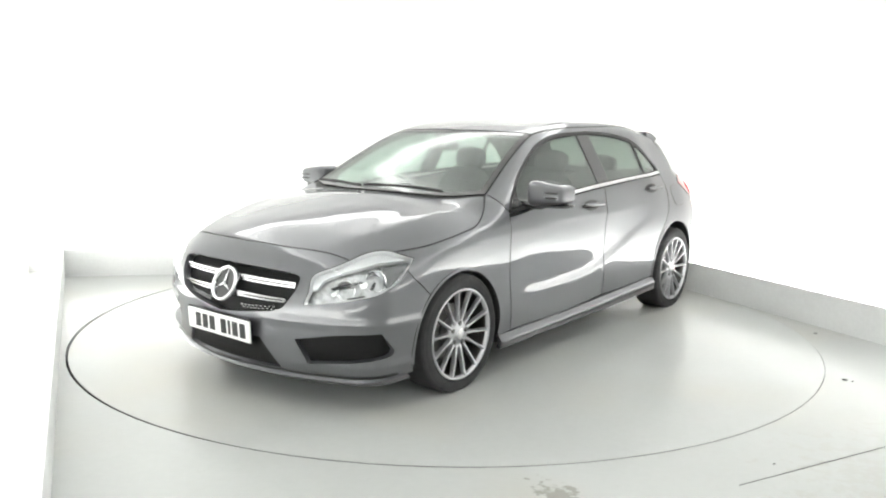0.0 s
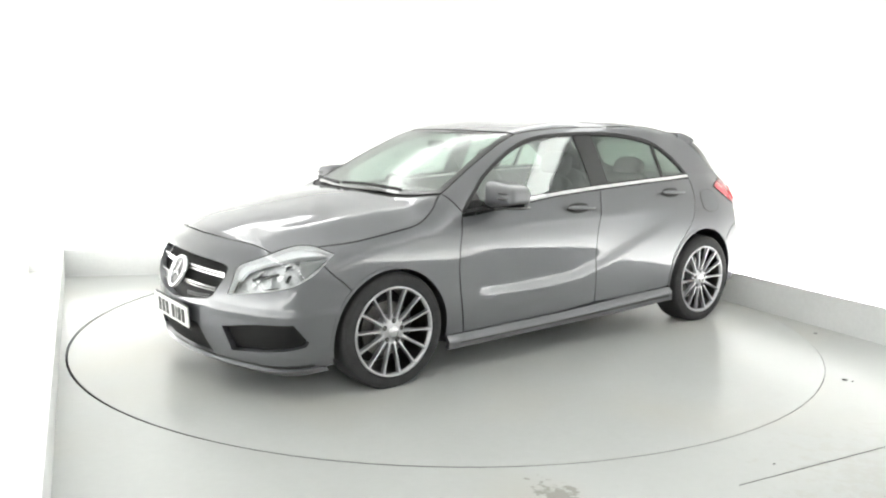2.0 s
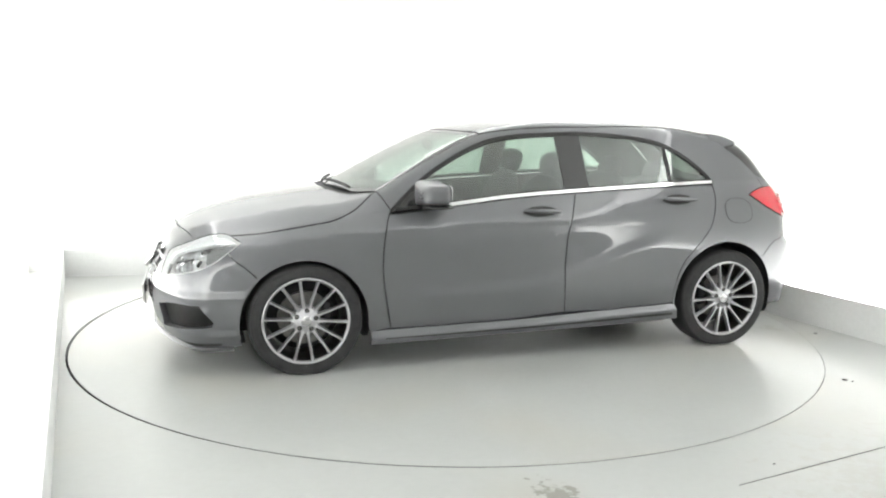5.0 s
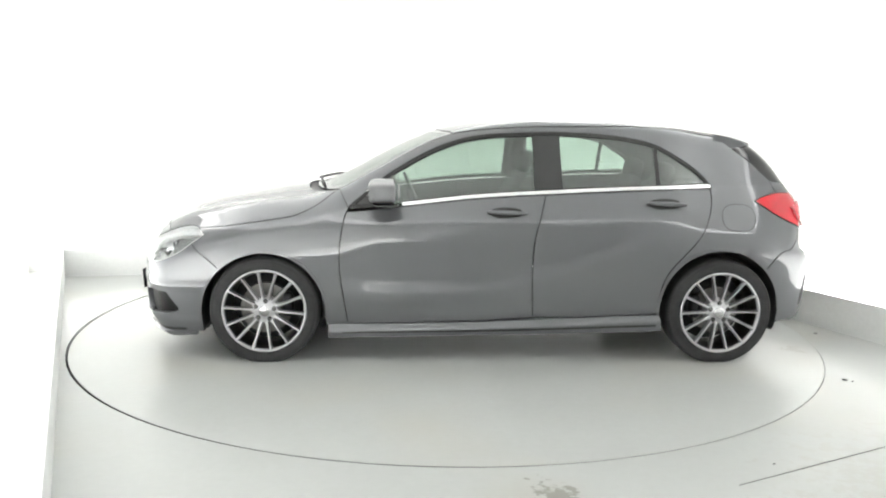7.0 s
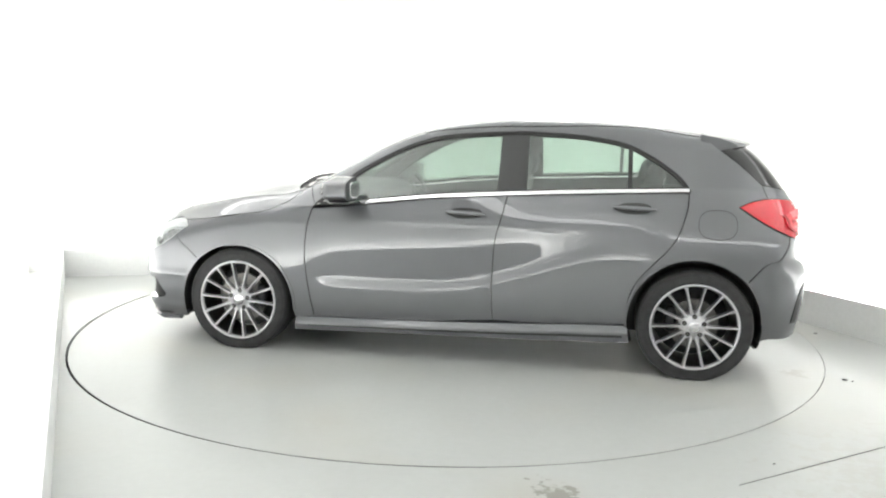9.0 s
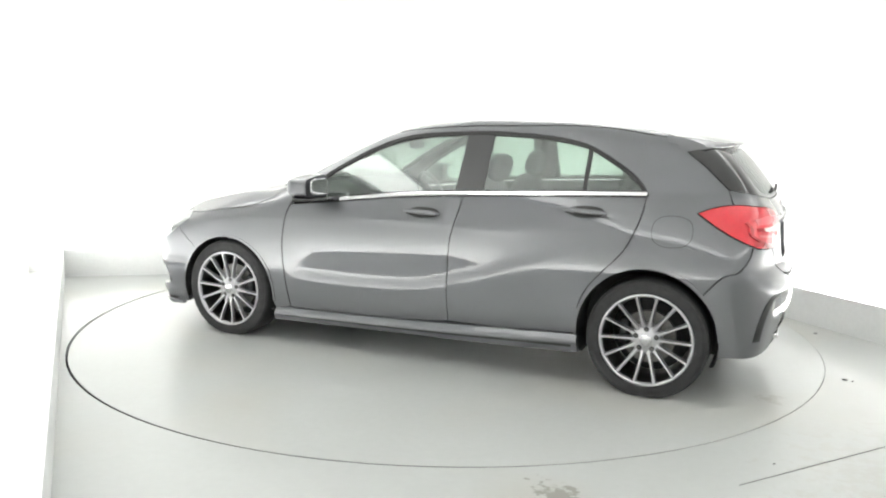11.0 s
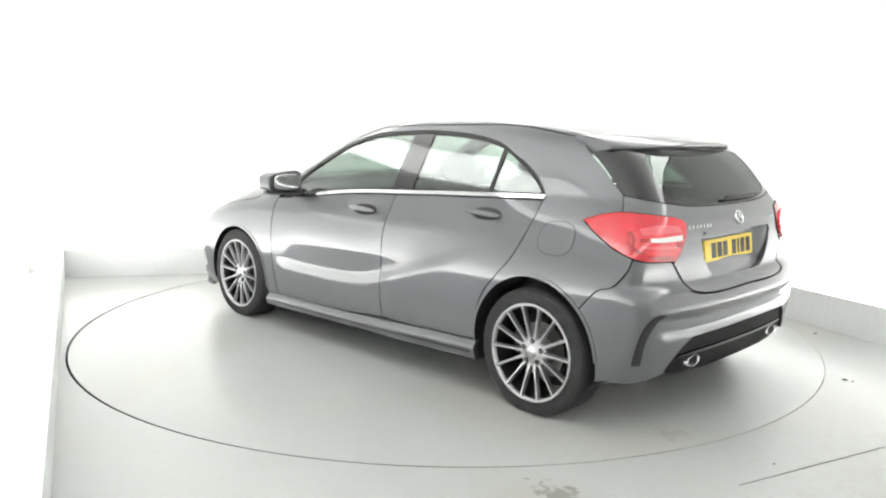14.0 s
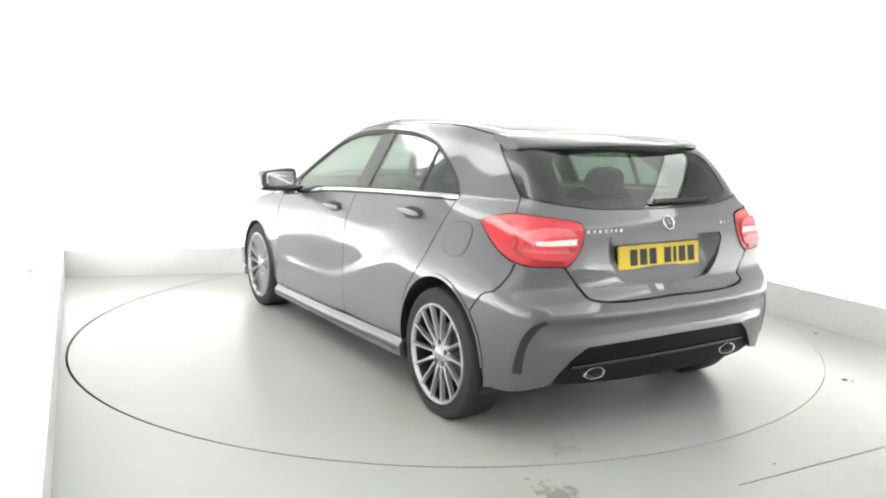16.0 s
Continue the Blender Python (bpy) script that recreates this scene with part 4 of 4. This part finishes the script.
# ---- wheels ----
def wheel(parent, x, s, front):
    """One alloy wheel with its tyre and brake; the outer face lies towards +y before it is turned."""
    w = tagged(new("wheel"))
    w.parent = parent
    w.matrix_basis = pose(x, s * .782, .307, 0, 0, 0 if s > 0 else 180)
    t = [(.232, -.095), (.245, -.104), (.285, -.107), (.306, -.101), (.316, -.086), (.3185, -.05), (.3185, .05), (.316, .084), (.311, .094), (.304, .1000), (.2985, .1035), (.297, .1020), (.294, .1045),
         (.285, .1065), (.270, .1075), (.266, .1065), (.262, .1072), (.250, .104), (.240, .099)]
    bm = lathe(t, 96)
    for v in bm.verts:  # the car's weight flattens the foot of the tyre
        v.co.z = max(v.co.z, -.3068)
    part("tyre", bm, RUBBER, w, "black low-profile tyre", True)
    for y in (-.055, -.018, .018, .055):
        part("tread_groove", moved(lathe([(.3187, y - .004), (.3192, y), (.3187, y + .004)], 64), Matrix.Translation((0, 0, .0125))), INK, w)
    part("rim", lathe([(.237, .094), (.2445, .102), (.2435, .107), (.236, .108), (.230, .103), (.226, .088)], 96), ALLOY, w, "bright machined alloy rim", True)
    part("rim_well", lathe([(.226, .089), (.218, .05), (.212, .0), (.210, -.09), (.235, -.10)], 64), STEEL, w, smooth=True)
    phase = .17 if front else -.05
    for k in range(14):
        a = 2 * math.pi * (k + (phase if s > 0 else .5 - phase)) / 14
        bm = bmesh.new()
        rows = []
        for r, hw, y0, y1 in ((.058, .0125, .060, .083), (.075, .0085, .064, .088), (.100, .0066, .068, .092), (.150, .0056, .074, .098), (.205, .0058, .080, .104), (.224, .0070, .084, .107), (.2335, .0105, .088, .1075)):
            rows.append([bm.verts.new((r, y, z)) for y, z in ((y0, -hw * 1.6), (y1 - .005, -hw), (y1, -hw * .75), (y1, hw * .75), (y1 - .005, hw), (y0, hw * 1.6))])
        for p, q in zip(rows, rows[1:]):
            for i in range(6):
                bm.faces.new((p[i], p[(i + 1) % 6], q[(i + 1) % 6], q[i]))
        bmesh.ops.recalc_face_normals(bm, faces=bm.faces)
        part("spoke", moved(bm, Matrix.Rotation(-a, 4, "Y")), ALLOY, w)
    part("hub", lathe([(.001, .094), (.030, .094), (.036, .092), (.040, .086), (.066, .083), (.076, .078), (.079, .066), (.079, .02)], 48), ALLOY, w, smooth=True)
    part("hub_cap", lathe([(.001, .102), (.020, .101), (.029, .097), (.033, .091)], 32), SILVER, w, smooth=True)
    for k in range(5):
        a = 2 * math.pi * (k + (.33 if front else .25)) / 5
        hole = pose(.0555 * math.cos(a), 0, .0555 * math.sin(a))
        part("bolt_hole", moved(lathe([(.001, .0866), (.0125, .0866), (.0135, .0856), (.0135, .070)], 16), hole), INK, w)
        part("wheel_bolt", moved(lathe([(.001, .0885), (.006, .0885), (.0075, .0872), (.0075, .080)], 6), hole), STEEL, w)
    part("brake_disc", lathe([(.07, .012), (.150 if front else .140, .012), (.150 if front else .140, -.014), (.07, -.014)], 64), STEEL, w, "steel brake disc")
    part("brake_caliper", moved(blob(.035, .045, .075, 3), pose(.125 * (-1 if front else 1) * s, 0, .02)), ALLOY_DARK, w, smooth=True)
    part("barrel", lathe([(.205, -.09), (.12, -.05), (.001, -.04)], 48), TRIM, w)


for s in (1, -1):
    wheel(car, 1.350, s, True), wheel(car, -1.349, s, False)

# ---- wheel houses, floor pan, cabin ----
for x, z, r in (ARCH_F, ARCH_R):
    for s in (1, -1):
        bm = bmesh.new()
        rows = [[bm.verts.new((x + (r + .006) * math.cos(t), s * y, max(z + (r + .006) * math.sin(t), .20))) for t in np.radians(np.linspace(-28, 208, 40))] for y in (.855, .60)]
        for i in range(39):
            bm.faces.new((rows[0][i], rows[0][i + 1], rows[1][i + 1], rows[1][i]))
        bm.faces.new(rows[1])
        bmesh.ops.recalc_face_normals(bm, faces=bm.faces)
        part("wheel_house", bm, TRIM, car)
part("floor_pan", box(-.95, .96, -.83, .83, .17, .27, .01), TRIM, car)
part("underbody", box(-1.72, 1.98, -.50, .50, .18, .30, .02), TRIM, car)
part("engine_bay", box(.98, 1.98, -.58, .58, .30, .66, .02), TRIM, car)
part("boot_floor", box(-1.80, -.95, -.58, .58, .30, .62, .02), TRIM, car)
part("dashboard", moved(blob(.24, .72, .17, 4), pose(.80, 0, .83)), TRIM, car, "dark dashboard", True)
part("parcel_shelf", box(-1.72, -1.12, -.66, .66, .965, .985, .005), TRIM, car)


def seat(x, y, rear=False):
    st = tagged(new("seat"), "dark cloth seat with headrest" if not rear else "dark rear seat place")
    st.parent = car
    st.matrix_basis = pose(x, y, .30)
    wide = .25 if not rear else .31
    part("cushion", moved(blob(.26, wide, .10, 3.5), pose(.05, 0, .12, 0, -6)), SEAT_CLOTH, st, smooth=True)
    part("backrest", moved(blob(.075, wide * .96, .33, 3.2), pose(-.27, 0, .46, 0, -20 if not rear else -24)), SEAT_CLOTH, st, smooth=True)
    part("headrest", moved(blob(.055, .13, .085, 2.8), pose(-.41, 0, .84 if not rear else .79, 0, -14)), SEAT_CLOTH, st, smooth=True)


seat(.08, .36), seat(.08, -.36), seat(-.72, .33, True), seat(-.72, -.33, True)
steer = part("steering_wheel", moved(lathe([(.170, 0), (.178, .012), (.190, .012), (.196, 0), (.190, -.012), (.178, -.012), (.170, 0)], 40), pose(.46, -.36, .87, 0, 0, 90) @ pose(0, 0, 0, 24)), SEAL, car, "dark steering wheel", True)
part("steering_hub", moved(blob(.05, .03, .06, 3), pose(.48, -.36, .87, 0, 0, 90) @ pose(0, 0, 0, 24)), SEAL, steer, smooth=True)
part("interior_mirror", moved(blob(.012, .11, .032, 3.5), pose(.42, 0, 1.255, 0, 10)), SEAL, car, smooth=True)

# wipers
for y0, y1, x0, x1 in ((.48, -.08, 1.035, 1.10), (-.10, -.60, 1.115, .985)):
    bm = bmesh.new()
    rows = []
    for t in np.linspace(0, 1, 14):
        at, n = surface("top", x0 + (x1 - x0) * t, y0 + (y1 - y0) * t, .012)
        rows.append([bm.verts.new(at + Vector((a, 0, b))) for a, b in ((-.009, 0), (-.004, .016), (.004, .016), (.009, 0))])
    for p, q in zip(rows, rows[1:]):
        for i in range(4):
            bm.faces.new((p[i], p[(i + 1) % 4], q[(i + 1) % 4], q[i]))
    bm.faces.new(rows[0]), bm.faces.new(rows[-1][::-1])
    bmesh.ops.recalc_face_normals(bm, faces=bm.faces)
    part("wiper", bm, SEAL, car, "black windscreen wiper")
bm = bmesh.new()
rows = []
for t in np.linspace(0, 1, 12):
    at, n = surface("rear", 4 - 30 * t, 1.052, .014)
    rows.append([bm.verts.new(at + Vector((0, 0, b)) + n * a) for a, b in ((-.008, -.010), (.006, -.008 + .004 * t), (.006, .010 - .004 * t), (-.008, .012))])
for p, q in zip(rows, rows[1:]):
    for i in range(4):
        bm.faces.new((p[i], p[(i + 1) % 4], q[(i + 1) % 4], q[i]))
bm.faces.new(rows[0]), bm.faces.new(rows[-1][::-1])
bmesh.ops.recalc_face_normals(bm, faces=bm.faces)
part("rear_wiper", bm, SEAL, car, "black rear wiper")


# ---- what moves: the table turns steadily and carries the car ----
def heading(t):
    return 231.73 - 6.872 * t - .0085 * (t - 8) ** 2


def motions():
    times = [float(t) for t in range(0, 17)]
    seat_on_table = pose(-.230, .1255, 0)
    walk(turntable, [(t, pose(0, 0, 0, 0, 0, heading(t))) for t in times])
    walk(car, [(t, pose(0, 0, 0, 0, 0, heading(t)) @ seat_on_table) for t in times])


motions()
